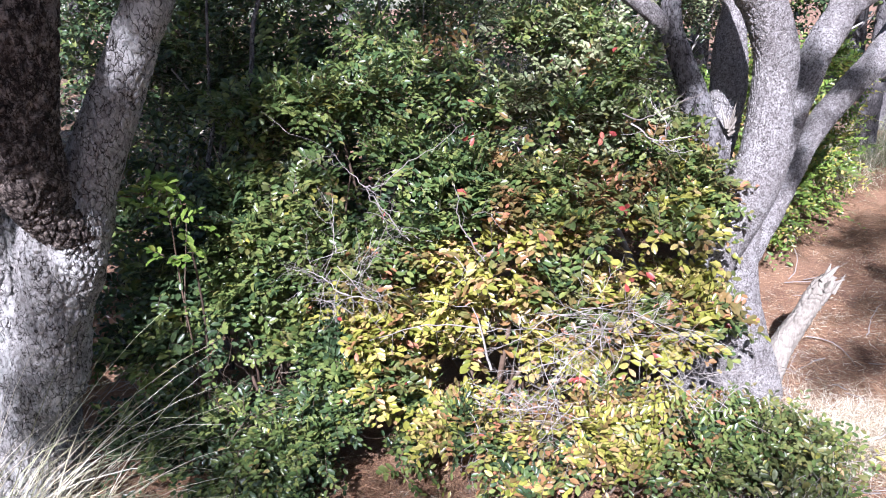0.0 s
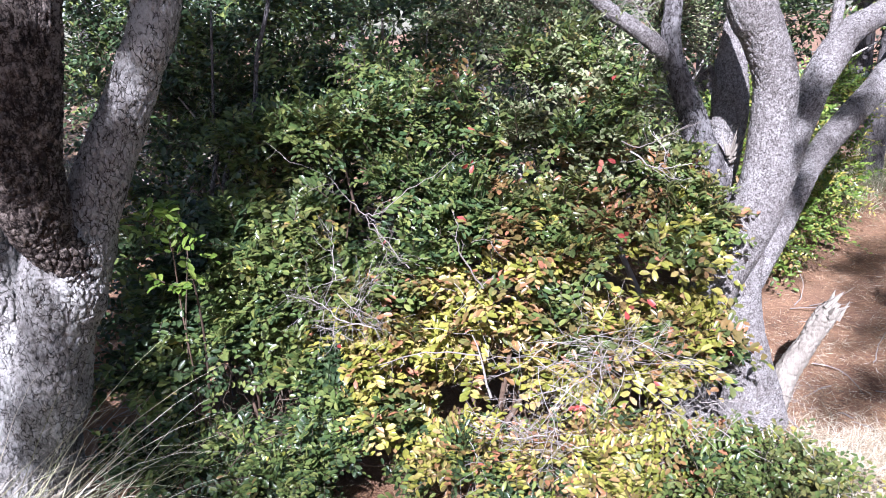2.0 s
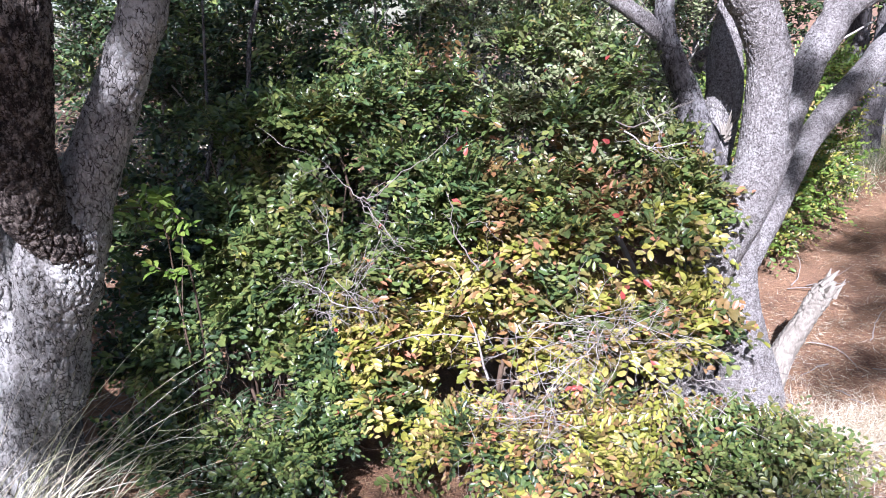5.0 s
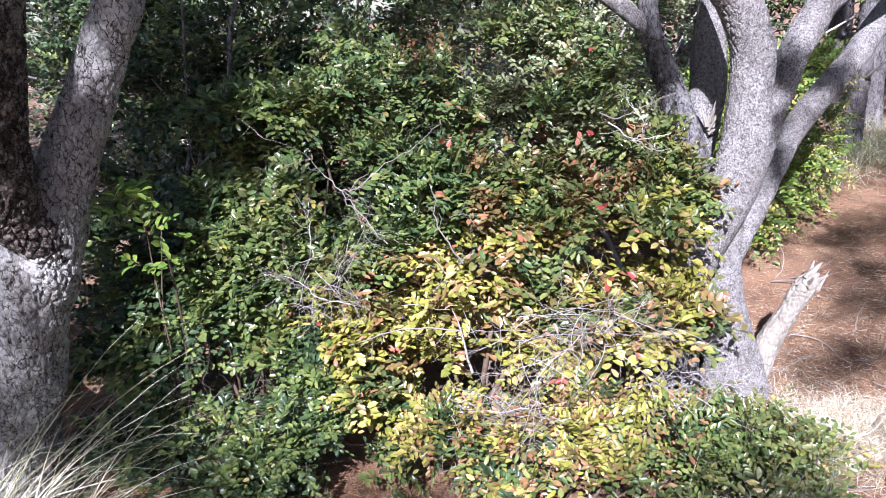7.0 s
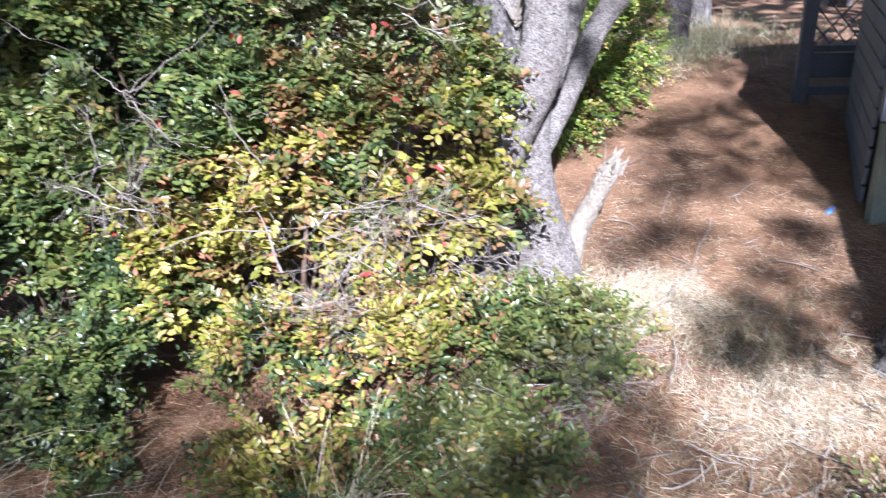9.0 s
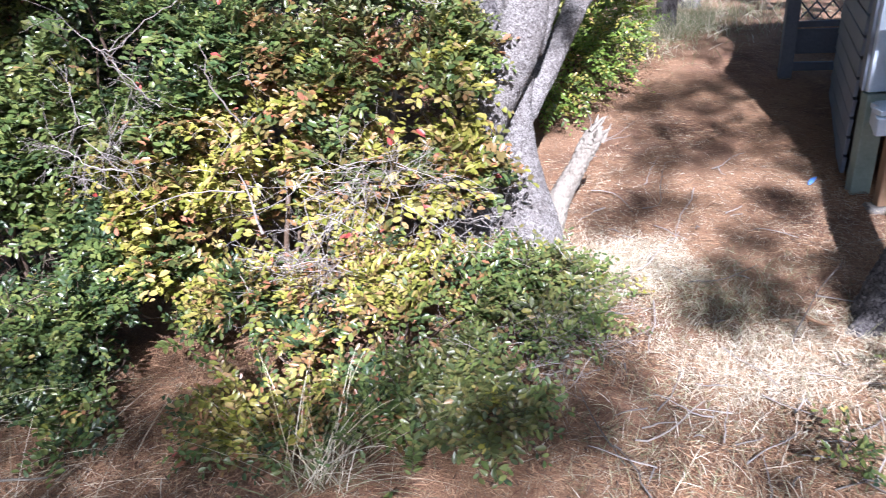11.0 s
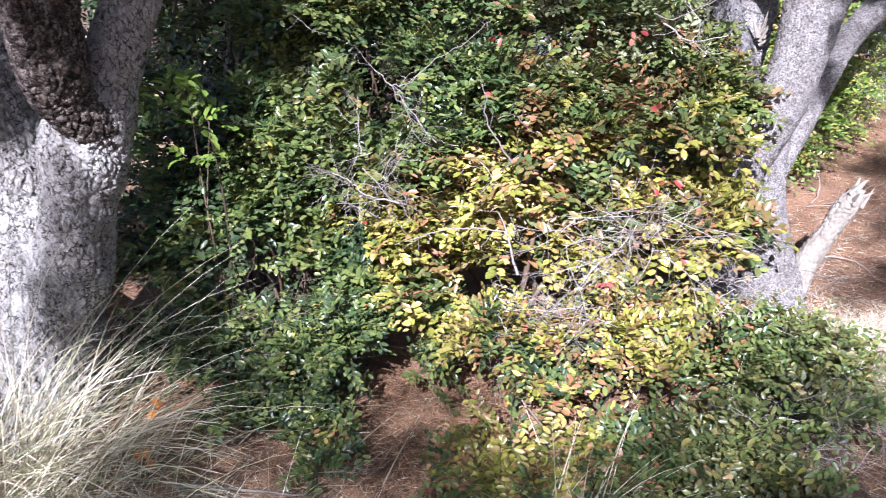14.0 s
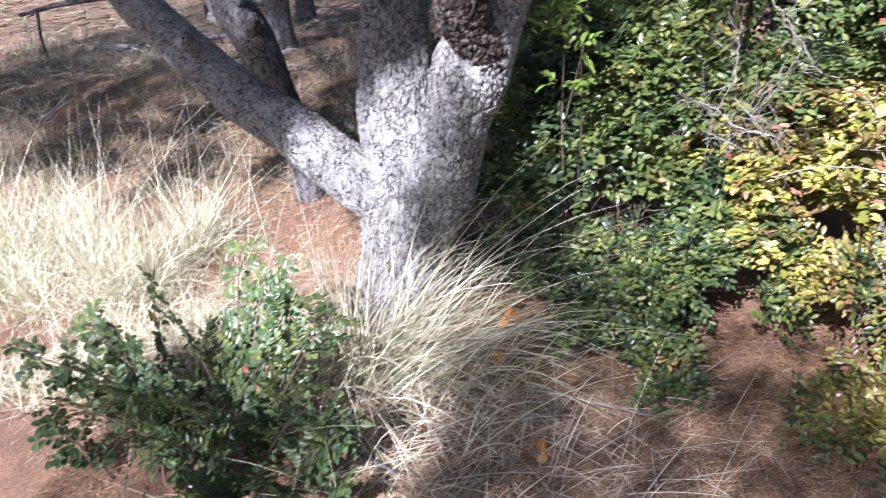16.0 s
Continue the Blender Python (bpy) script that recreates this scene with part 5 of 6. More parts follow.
tuft("far_grass", "sunlit pale green grass beyond the path", [(3.3, 5.9, 0.3, 1200, 0.4, (0, 0), 0.5), (3.6, 6.2, 0.3, 900, 0.4, (0, 0), 0.5), (3.9, 6.6, 0.4, 900, 0.45, (0, 0), 0.5), (2.9, 5.3, 0.2, 350, 0.3, (0, 0), 0.6), (4.4, 6.0, 0.4, 500, 0.4, (0, 0), 0.5)], [STRAW_GREEN, STRAW_GREEN, STRAW_PALE, LEAF_PALE])
tuft("pale_grass_tuft", "tuft of long pale grass in the low shrub", [(0.22, 1.66, 0.04, 60, 0.62, (0.3, -0.05), 0.3), (0.27, 1.65, 0.05, 60, 0.52, (0.55, -0.05), 0.45), (0.2, 1.65, 0.04, 30, 0.6, (-0.1, -0.05), 0.2)], [STRAW_PALE, STRAW_GREEN])
tuft("stray_grass", "single pale grass stalks", [(-1.0, 1.35, 0.25, 9, 0.6, (0.5, 0.1), 0.2), (-1.35, 1.2, 0.2, 8, 0.7, (0.1, 0), 0.1), (-0.6, 1.55, 0.2, 6, 0.5, (0.5, 0.2), 0.2), (1.75, 2.65, 0.15, 12, 0.35, (0, 0), 0.1), (0.6, 2.0, 0.3, 12, 0.5, (0.3, 0.2), 0.3),
    (-0.9, 1.75, 0.3, 80, 0.35, (0.3, 0), 0.9), (-1.2, 1.6, 0.25, 90, 0.4, (0.3, 0), 0.9)], [STRAW_PALE, STRAW], 0.85, 0.6)
for x, y, z in ((-1.18, 2.12, 0.22), (-1.2, 2.0, 0.1), (-0.95, 1.62, 0.03)):
    p = np.array([[x, y, z]])
    v, q, t3 = leaves(np.repeat(p, 3, 0), rng.normal(size=(3, 3)), np.array([[0, -0.6, 1.0]] * 3), np.full(3, 0.05), np.full(3, 0.035))
    tagged(new("fallen_leaf", mesh_of("fallen_leaf", v, [q, t3], [LEAF_ORANGE])), "curled orange dead leaf caught in the grass", "leaf")


# ---- house, deck and gate ----
SIDE = Vector((0.54, 0.842, 0)).normalized()
FRONT = Vector((0.97, -0.24, 0)).normalized()
HOUSE = Vector((3.15, 3.06, 0.0))


def slab(name, start, along, length, lo, hi, thick, matter, parent=None, label="", bevel=0.004, lap=0.0):
    """An upright board: from start along a level way, from height lo to hi."""
    side = Vector((-along.y, along.x, 0))
    me = box_mesh(name, (0, -thick / 2, lo), (length, thick / 2, hi), matter, bevel)
    for p in me.vertices:
        p.co.y -= lap * (hi - p.co.z) / (hi - lo)
    me.transform(Matrix(((along.x, side.x, 0, start.x), (along.y, side.y, 0, start.y), (0, 0, 1, 0), (0, 0, 0, 1))))
    return part(name, me, parent, label)


house = base("house", HOUSE, "small pale blue house with lapped siding, mostly in shade", "house")
# Walls coloured dark so the gaps between siding boards hold painted shade.
slab("wall", HOUSE, FRONT, 5.0, 0.5, 1.86, 0.10, ROOF_AND_SHADE, house)
slab("wall", HOUSE + SIDE * 0.06, SIDE, 1.3, -0.05, 1.86, 0.10, ROOF_AND_SHADE, house)
slab("wall", HOUSE + SIDE * 1.4 + FRONT * 0.06, FRONT, 4.9, -0.05, 1.86, 0.10, ROOF_AND_SHADE, house)
slab("corner_board", HOUSE - SIDE * 0.07 - FRONT * 0.066, SIDE, 0.14, 0.62, 1.85, 0.02, PAINT_BLUE_SHADED, house)
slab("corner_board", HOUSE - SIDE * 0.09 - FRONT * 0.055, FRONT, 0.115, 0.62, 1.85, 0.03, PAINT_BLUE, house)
slab("corner_post", HOUSE - SIDE * 0.09 - FRONT * 0.06, FRONT, 0.10, 0.02, 0.615, 0.07, PAINT_GREEN, house, "grey-green painted corner post")
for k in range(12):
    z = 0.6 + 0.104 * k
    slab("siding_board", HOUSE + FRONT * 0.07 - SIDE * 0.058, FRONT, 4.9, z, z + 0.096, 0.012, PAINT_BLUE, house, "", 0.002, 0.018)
# The side boards carry their shade in a darker blue than the front.
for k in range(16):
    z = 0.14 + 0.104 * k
    slab("siding_board", HOUSE + SIDE * 0.07 - FRONT * 0.078, SIDE, 1.28, z, z + 0.088, 0.02, PAINT_BLUE_SHADED, house, "", 0.002, -0.005)
slab("roof", HOUSE - FRONT * 0.05 + SIDE * 0.62, FRONT, 5.6, 1.875, 1.97, 1.35, ROOF_AND_SHADE, house)

deck = base("deck", (2.96, 2.79, 0.05), "raised pale-painted timber deck on posts", "deck")
CORNER = Vector((2.95, 2.78, 0))
slab("fascia", CORNER, FRONT, 3.0, 0.47, 0.555, 0.035, PAINT_BLUE, deck)
slab("fascia", CORNER + FRONT * 0.018 + SIDE * 0.02, SIDE, 0.24, 0.47, 0.555, 0.035, PAINT_BLUE, deck)
for k in range(3):
    slab("deck_board", CORNER + SIDE * (0.055 + 0.088 * k) + FRONT * 0.0, FRONT, 3.0, 0.558, 0.585, 0.084, PAINT_BLUE, deck, "", 0.003)
# Added dark board that stands for the deep shade under the deck.
slab("shade_board", CORNER + FRONT * 0.16 + SIDE * 0.2, FRONT, 2.8, -0.05, 0.465, 0.02, ROOF_AND_SHADE, deck, "added dark board for the shade under the deck")
post = slab("post", CORNER + FRONT * 0.075 + SIDE * 0.05, FRONT, 0.056, 0.09, 0.468, 0.056, POST_WOOD, deck, "brown timber deck post")
slab("post", CORNER + FRONT * 1.6 + SIDE * 0.05, FRONT, 0.056, 0.03, 0.468, 0.056, POST_WOOD, deck, "brown timber deck post")
footing = slab("footing", CORNER + FRONT * 0.03 + SIDE * 0.05, FRONT, 0.14, -0.03, 0.09, 0.13, CONCRETE, deck, "grey concrete footing", 0.02)
slab("rail_post", CORNER + FRONT * 0.06 + SIDE * 0.05, FRONT, 0.06, 0.586, 1.0, 0.06, PAINT_BLUE, deck)
for k in range(4):
    slab("rail_board", CORNER + FRONT * 0.125 + SIDE * 0.05, FRONT, 2.8, 0.62 + 0.1 * k, 0.705 + 0.1 * k, 0.02, PAINT_BLUE, deck)
    slab("rail_board", CORNER + FRONT * 0.07 + SIDE * 0.085, SIDE, 0.2, 0.62 + 0.1 * k, 0.705 + 0.1 * k, 0.02, PAINT_DIM if k % 2 else PAINT_BLUE, deck)
slab("top_rail", CORNER + FRONT * 0.03 + SIDE * 0.05, FRONT, 2.95, 1.002, 1.03, 0.09, PAINT_BLUE, deck)
slab("brace", CORNER + FRONT * 0.13 + SIDE * 0.028, FRONT, 2.6, 0.735, 0.765, 0.018, PAINT_BLUE, deck)

for k, (x, y, a, n) in enumerate(((3.12, 2.72, 0.3, 0.2), (3.18, 2.86, -0.5, 0.16), (3.05, 2.66, 1.1, 0.1))):
    w = Vector((math.cos(a), math.sin(a), 0))
    z = float(ground_z(x, y))
    bit = base("wood_scrap", (x, y, z), "weathered grey scrap of split wood by the post", "wood scrap", "scraps by the post")
    v, f = sweep([(x, y, z + 0.012, 0.012), (x + w.x * n * 0.4, y + w.y * n * 0.4, z + 0.02, 0.024), (x + w.x * n * 0.75, y + w.y * n * 0.75, z + 0.018, 0.02), (x + w.x * n, y + w.y * n, z + 0.012, 0.005)], 6, 9, lumps=0.5, seed=k * 3.1)
    part("splinter", mesh_of("splinter", v, f, [BARK_FAR], smooth=False), bit)

gate = base("garden_gate", (3.7, 4.45, 0.3), "slate-blue timber gate frame with rails and wire lattice", "gate")
GA = Vector((3.63, 4.57, 0))
GW = (Vector((3.98, 4.42, 0)) - GA).normalized()
slab("gate_post", GA, GW, 0.085, 0.25, 1.35, 0.085, PAINT_DIM, gate)
slab("gate_post", GA + GW * 0.40, GW, 0.07, 0.25, 1.35, 0.07, PAINT_DIM, gate)
for z0, z1 in ((0.36, 0.42), (0.66, 0.70), (1.08, 1.11)):
    slab("gate_rail", GA + GW * 0.088, GW, 0.31, z0, z1, 0.03, PAINT_DIM, gate)
slab("gate_panel", GA + GW * 0.09 + Vector((0.02, 0.035, 0)), GW, 0.305, 0.47, 0.64, 0.015, PAINT_DIM, gate)
for k in range(4):
    for lean in (-1, 1):
        a = GA + GW * (0.09 + 0.1 * k if lean > 0 else 0.39 - 0.1 * k)
        e = min(0.3 - 0.1 * k, 0.3)
        path = np.array([[(a.x, a.y, 0.71, 0.006), (a.x + GW.x * lean * e * 0.5, a.y + GW.y * lean * e * 0.5, 0.71 + e * 0.6, 0.006), (a.x + GW.x * lean * e, a.y + GW.y * lean * e, 0.71 + e * 1.2, 0.006)]])
        v, f = threads(path, 4)
        if e > 0.02:
            part("lattice_bar", mesh_of("lattice_bar", v, f, [PAINT_DIM]), gate)

scrap = base("blue_scrap", (2.93, 3.13, float(ground_z(2.93, 3.13))), "small crumpled scrap of blue plastic on the needles", "litter")
v, f = sweep([(2.89, 3.10, 0.13, 0.005), (2.91, 3.115, 0.145, 0.015), (2.945, 3.14, 0.15, 0.013), (2.975, 3.16, 0.15, 0.005)], 5, 9, lumps=0.4)
v[:, 2] = ground_z(2.93, 3.13) + (v[:, 2] - v[:, 2].min()) * 0.7
part("sheet", mesh_of("sheet", v, f, [BLUE_PLASTIC], smooth=False), scrap)


# ---- the wood behind ----
def needles(centres, count, spread, length=0.11, slim=0.11):
    """Tufts of pine needles about each centre."""
    c = np.repeat(np.asarray(centres), count, 0)
    p = c + rng.normal(size=c.shape) * spread
    w = unit(rng.normal(size=c.shape) + np.array([0, 0, 0.4]))
    return blades(p, w, np.full(len(c), length) * rng.uniform(0.6, 1.3, len(c)), np.full(len(c), length * slim), np.zeros(len(c)), 1)


def pine(x, y, radius, height, lean, matter, label, limbs=7, first=1.6, dead=4):
    z = float(ground_z(x, y))
    thing = base("pine_tree", (x, y, z), label, "tree", "pines of the wood behind")
    top = (x + lean[0] * height, y + lean[1] * height)
    v, f = sweep([(x, y, z - 0.1, radius * 1.35), (x + lean[0] * 0.3, y + lean[1] * 0.3, z + 0.3, radius), (x + lean[0] * 1.5 + rng.normal() * 0.04, y + lean[1] * 1.5, z + 1.5, radius * 0.9), (*top, z + height, radius * 0.25)], 12, 20, 0.008, 0.05, 0.08)
    part("trunk", mesh_of("trunk", v, f, [matter]), thing)
    centres, bare = [], []
    for k in range(limbs):
        u = first / height + (0.95 - first / height) * k / max(limbs - 1, 1)
        s = np.array([x + lean[0] * height * u, y + lean[1] * height * u, z + height * u])
        a = rng.uniform(0, 2 * np.pi)
        n = (1 - u * 0.7) * rng.uniform(0.9, 1.7)
        e = s + np.array([np.cos(a) * n, np.sin(a) * n, rng.uniform(0, 0.4)])
        v, f = sweep([(*s, radius * 0.35), (*(s * 0.5 + e * 0.5 + [0, 0, -0.08]), radius * 0.25), (*e, 0.008)], 4, 6)
        part("limb", mesh_of("limb", v, f, [matter]), thing)
        for q in np.linspace(0.35, 1, 7):
            centres.append(s + (e - s) * q + rng.normal(size=3) * 0.14)
    for k in range(dead):
        s = np.array([x, y, z + rng.uniform(0.6, 1.9)])
        a = rng.uniform(0, 2 * np.pi)
        dead_twigs(s, unit(np.array([np.cos(a), np.sin(a), 0.15])), rng.uniform(0.4, 1.1), 1, 0.012, bare)
    v, f = needles(centres, 70, 0.14)
    part("crown", mesh_of("crown", v, f, [NEEDLE_GREEN]), thing, kind="stuff")
    if bare:
        v, f = threads(np.array(bare), 4)
        part("brushwood", mesh_of("brushwood", v, f, [TWIG_GREY]), thing, kind="stuff")
    return thing


FAR_PINES = [(0.24, 5.6, 0.10, (0.02, 0)), (3.5, 6.1, 0.085, (0.03, 0)), (4.3, 7.2, 0.10, (-0.02, 0)), (-1.9, 6.2, 0.06, (0.05, 0)), (-2.6, 5.2, 0.05, (0.08, 0)), (2.6, 7.0, 0.11, (0.04, 0)), (1.8, 6.3, 0.07, (-0.03, 0)),
             (-5.4, 8.5, 0.12, (0.02, 0)), (-4.72, 6.7, 0.13, (0.0, 0)), (-9.7, 11.0, 0.12, (0.03, 0)), (0.9, 8.0, 0.12, (0, 0)), (-1.0, 8.4, 0.12, (0, 0)), (3.2, 9.5, 0.12, (0, 0)), (5.0, 9.2, 0.14, (0, 0)), (6.2, 7.6, 0.1, (0, 0)), (-7.5, 9.5, 0.13, (0, 0)), (2.2, 5.9, 0.05, (0.1, 0))]
for x, y, r, lean in FAR_PINES:
    pine(x, y, r, rng.uniform(4.5, 6.5), lean, BARK_FAR, "dark pine with bare lower branches in the shaded wood")

v, f = sweep([(-4.8, 6.68, 0.95, 0.05), (-5.6, 6.6, 1.08, 0.045), (-6.4, 6.6, 1.14, 0.04), (-7.4, 6.65, 1.1, 0.03), (-8.2, 6.7, 1.0, 0.02)], 8, 12, 0.004, 0.03, 0.2)
leaning = base("leaning_branch", (-8.2, 6.7, 0.45), "long dead branch hung against a pine trunk", "branch")
part("bough", mesh_of("bough", v, f, [BARK_FAR]), leaning)
v, f = sweep([(-7.9, 6.68, 1.03, 0.02), (-8.1, 6.8, 0.7, 0.018), (-8.2, 6.9, 0.42, 0.014)], 6, 8)
part("side_twig", mesh_of("side_twig", v, f, [BARK_FAR]), leaning)


def far_wood():
    """Foliage of the distant wood all round, thinning upwards, with gaps."""
    n = 110000
    a = rng.uniform(0, 2 * np.pi, n)
    d = rng.uniform(10, 24, n) * np.where(np.sin(a) > -0.2, 1, 1.2)
    p = np.stack([np.cos(a) * d, np.sin(a) * d, 0.4 + rng.random(n) ** 1.5 * 5.0], -1)
    keep = (fractal(p * 0.45, 3) + 0.12 * rng.random(n) > 0.50) & ((p[:, 0] > -1.5) | (p[:, 1] < 0) | (p[:, 2] > 2.2))
    p = p[keep]
    size = rng.uniform(0.07, 0.17, len(p))
    v, q, t = leaves(p, rng.normal(size=p.shape), rng.normal(size=p.shape) + np.array([0, 0, 1.0]), size, size * 0.5)
    slot = rng.choice(3, len(p), p=[0.6, 0.3, 0.1])
    me = mesh_of("far_wood", v, [q, t], [LEAF_DEEP, LEAF_GREEN, LEAF_PALE], np.concatenate([np.repeat(slot, 2), np.repeat(slot, 4)]))
    tagged(new("far_wood", me), "distant green wood edge with gaps of light", "woodland", kind="stuff")


far_wood()


def undergrowth():
    """Low bushes, twigs and fern-like growth on the wood's floor, behind the thickets."""
    n = 42000
    x, y = rng.uniform(-12, 12, n), rng.uniform(5.6, 16, n)
    lump = fractal(np.stack([x, y, 0 * x], -1) * 0.9, 3)
    free = (np.abs(x - (2.9 + 0.12 * (y - 4))) > 0.5) | (y > 7)
    west = x > -2.2 - 0.25 * (y - 5)
    keep = (lump + 0.15 * rng.random(n) > 0.46) & free & west & (x < 2.3)
    x, y, lump = x[keep], y[keep], lump[keep]
    p = np.stack([x, y, ground_z(x, y) + rng.random(len(x)) ** 1.3 * np.clip((lump - 0.35) * 5, 0.1, 1.5)], -1)
    size = rng.uniform(0.05, 0.13, len(p))
    v, q, t = leaves(p, rng.normal(size=p.shape), rng.normal(size=p.shape) + np.array([0, -0.3, 1.0]), size, size * 0.5)
    slot = rng.choice(4, len(p), p=[0.55, 0.25, 0.1, 0.1])
    me = mesh_of("undergrowth", v, [q, t], [LEAF_DEEP, LEAF_GREEN, LEAF_PALE, STRAW], np.concatenate([np.repeat(slot, 2), np.repeat(slot, 4)]))
    tagged(new("undergrowth", me), "shaded low undergrowth on the wood floor", "undergrowth", kind="stuff")


undergrowth()


# ---- an added pine out of view, whose boughs throw the dappled shade ----
canopy = base("unseen_shade_pine", (-9.5, -4.0, 0.0), "added unseen pine whose boughs are set to cast shade", "tree")
v, f = sweep([(-9.5, -4.0, -0.1, 0.3), (-9.4, -3.9, 1.5, 0.24), (-9.2, -3.7, 4.5, 0.18), (-9.0, -3.5, 9.0, 0.08)], 12, 20, 0.01, 0.05, 0.08)
part("trunk", mesh_of("trunk", v, f, [BARK_FAR]), canopy)


def boughs(shade):
    """Added boughs between the sun and the places to shade: x, y, z, width, distance towards the sun, tufts."""
    s = np.array(SUN_WAY)
    for x, y, z, r, up, tufts in shade:
        c = np.array([x, y, z]) + s * up
        root = c + s * 0.8
        v, f = sweep([(*root, 0.012), (*(root * 0.5 + c * 0.5 + [0, 0, 0.1]), 0.01), (*c, 0.005)], 5, 5)
        part("bough", mesh_of("bough", v, f, [BARK_FAR]), canopy)
        centres = c + unit(rng.normal(size=(tufts, 3))) * (rng.random((tufts, 1)) ** 0.5) * r * (rng.permutation([0.35, 1.0, 2.0]) if r > 0.13 else 1.0)
        v, f = needles(centres, 40, 0.05, 0.17, 0.12)
        part("needles", mesh_of("needles", v, f, [NEEDLE_GREEN]), canopy, kind="stuff")


# old pine: upper trunk, dark limb, low limb, the lee of the burl
boughs([(-1.7, 2.38, 1.42, 0.1, 5.0, 50), (-1.82, 2.38, 1.38, 0.12, 5.1, 50), (-1.74, 2.4, 1.6, 0.12, 5.2, 60), (-1.84, 2.36, 1.3, 0.08, 5.3, 20), (-1.6, 2.4, 1.55, 0.12, 5.2, 50), (-1.15, 2.04, 1.8, 0.07, 4.2, 6), (-1.16, 2.04, 1.6, 0.05, 4.2, 5), (3.05, 2.7, 0.78, 0.1, 6.5, 5), (3.3, 2.66, 0.8, 0.1, 6.3, 6), (3.55, 2.6, 0.75, 0.12, 6.2, 8), (-1.75, 2.5, 1.45, 0.12, 5.4, 50), (-2.35, 2.42, 1.0, 0.13, 5.6, 26), (-2.15, 2.4, 0.9, 0.1, 5.6, 10), (-2.55, 2.48, 1.14, 0.12, 5.6, 16), (-2.9, 2.6, 1.36, 0.13, 5.6, 16)])
boughs([(-2.75, 2.58, 1.35, 0.2, 5.2, 12), (-0.95, 2.4, 1.95, 0.08, 4.4, 10)])
boughs([(-0.6, 2.85, 1.35, 0.3, 5.8, 3), (-0.2, 2.85, 1.45, 0.45, 6.0, 4), (-0.3, 3.6, 1.8, 0.6, 6.5, 80), (-1.4, 3.8, 1.3, 0.6, 5.5, 120), (-1.7, 4.2, 1.8, 0.5, 5.5, 70), (-0.9, 3.3, 1.8, 0.4, 5.4, 40)])


def veil(x0, x1, y0, y1, z0, z1, cover, grain=2.2, even=0.0, far=11.5):
    """High thin boughs of scattered needles, added out of view to lay soft broken shade over a stretch of the place."""
    s = np.array(SUN_WAY)
    wide = (x1 - x0) * max(y1 - y0, (z1 - z0) * 1.1)
    n = int(2.0 * wide * -np.log(1 - cover) / 0.0021)
    p = np.stack([rng.uniform(x0, x1, n), rng.uniform(y0, y1, n), rng.uniform(z0, z1, n)], -1)
    thick = fractal(p * np.array([grain, grain * 0.75, grain]) + cover * 31, 3)
    p = p[np.clip((thick - 0.42) / 0.16, even, 1) > rng.random(n)] + s * rng.uniform(far - 1.5, far + 1.5, (n, 1))[:1]
    p = p + s * rng.uniform(-1.5, 1.5, (len(p), 1))
    v, f = blades(p, rng.normal(size=p.shape) + np.array([0, 0, 0.3]), rng.uniform(0.1, 0.2, len(p)), np.full(len(p), 0.02), np.zeros(len(p)), 1)
    part("needles", mesh_of("needles", v, f, [NEEDLE_GREEN]), canopy, kind="stuff")
    a, b = p[np.argmin(p[:, 0])], p[np.argmax(p[:, 0])]
    v, f = sweep([(*a, 0.004), (*(a * 0.5 + b * 0.5 + [0, 0, 0.06]), 0.008), (*b, 0.01)], 5, 5)
    part("bough", mesh_of("bough", v, f, [BARK_FAR]), canopy)


# soft shade over the low shrubs, the grass and the needles before them
veil(-1.3, 0.02, 1.15, 2.2, 0.0, 0.05, 0.93, 1.6, 0.5)
veil(-1.15, 0.0, 2.05, 2.4, 0.05, 0.35, 0.9, 1.8, 0.4)
veil(-0.65, 0.1, 1.5, 2.3, 0.0, 0.08, 0.6, 1.6, 0.3)
veil(-1.5, -0.95, 2.62, 3.0, 0.03, 0.12, 0.93, 1.5, 1.0)
veil(-2.2, -1.55, 3.3, 5.2, 0.15, 0.5, 0.96, 1.0, 1.0)
veil(-1.5, -0.9, 3.75, 5.2, 0.15, 0.5, 0.95, 1.0, 0.9)
veil(-2.65, -1.5, 0.9, 1.55, 0.1, 0.5, 0.82, 1.2, 0.5)
veil(0.5, 1.4, 1.5, 2.35, 0.05, 0.2, 0.74, 2.6, 0.35)
veil(-0.05, 0.5, 1.45, 2.0, 0.0, 0.12, 0.75, 1.6, 0.4)
veil(0.5, 1.15, 1.3, 1.75, 0.02, 0.12, 0.7, 2.0, 0.3)
veil(0.05, 0.98, 2.45, 2.7, 0.98, 1.42, 0.54, 2.6, 0.3)
veil(-1.05, -0.4, 2.4, 2.6, 0.2, 1.4, 0.24, 2.6, 0.1)
veil(-0.6, 0.8, 2.7, 2.9, 1.15, 1.75, 0.36, 2.6, 0.2)
veil(0.7, 1.02, 2.4, 2.7, 0.78, 1.1, 0.4, 2.6, 0.3)
# the burl and the forked limb
veil(-1.5, -1.22, 2.18, 2.22, 0.8, 1.26, 0.55, 2.6, 0.3, 8.0)
veil(-1.2, -1.06, 2.28, 2.32, 1.24, 1.36, 0.97, 1.0, 1.0, 6.0)
# the hollow between the old pine and the shrubs
veil(-1.2, -0.98, 2.55, 3.2, 0.05, 0.25, 0.9, 1.0, 0.9, 7.0)
# the wood floor behind
veil(-9.0, -2.4, 3.4, 9.0, 0.2, 0.5, 0.7, 0.9, 0.15)
# under the deck
veil(2.98, 4.3, 2.85, 3.35, 0.0, 0.1, 0.97, 1.0, 1.0)
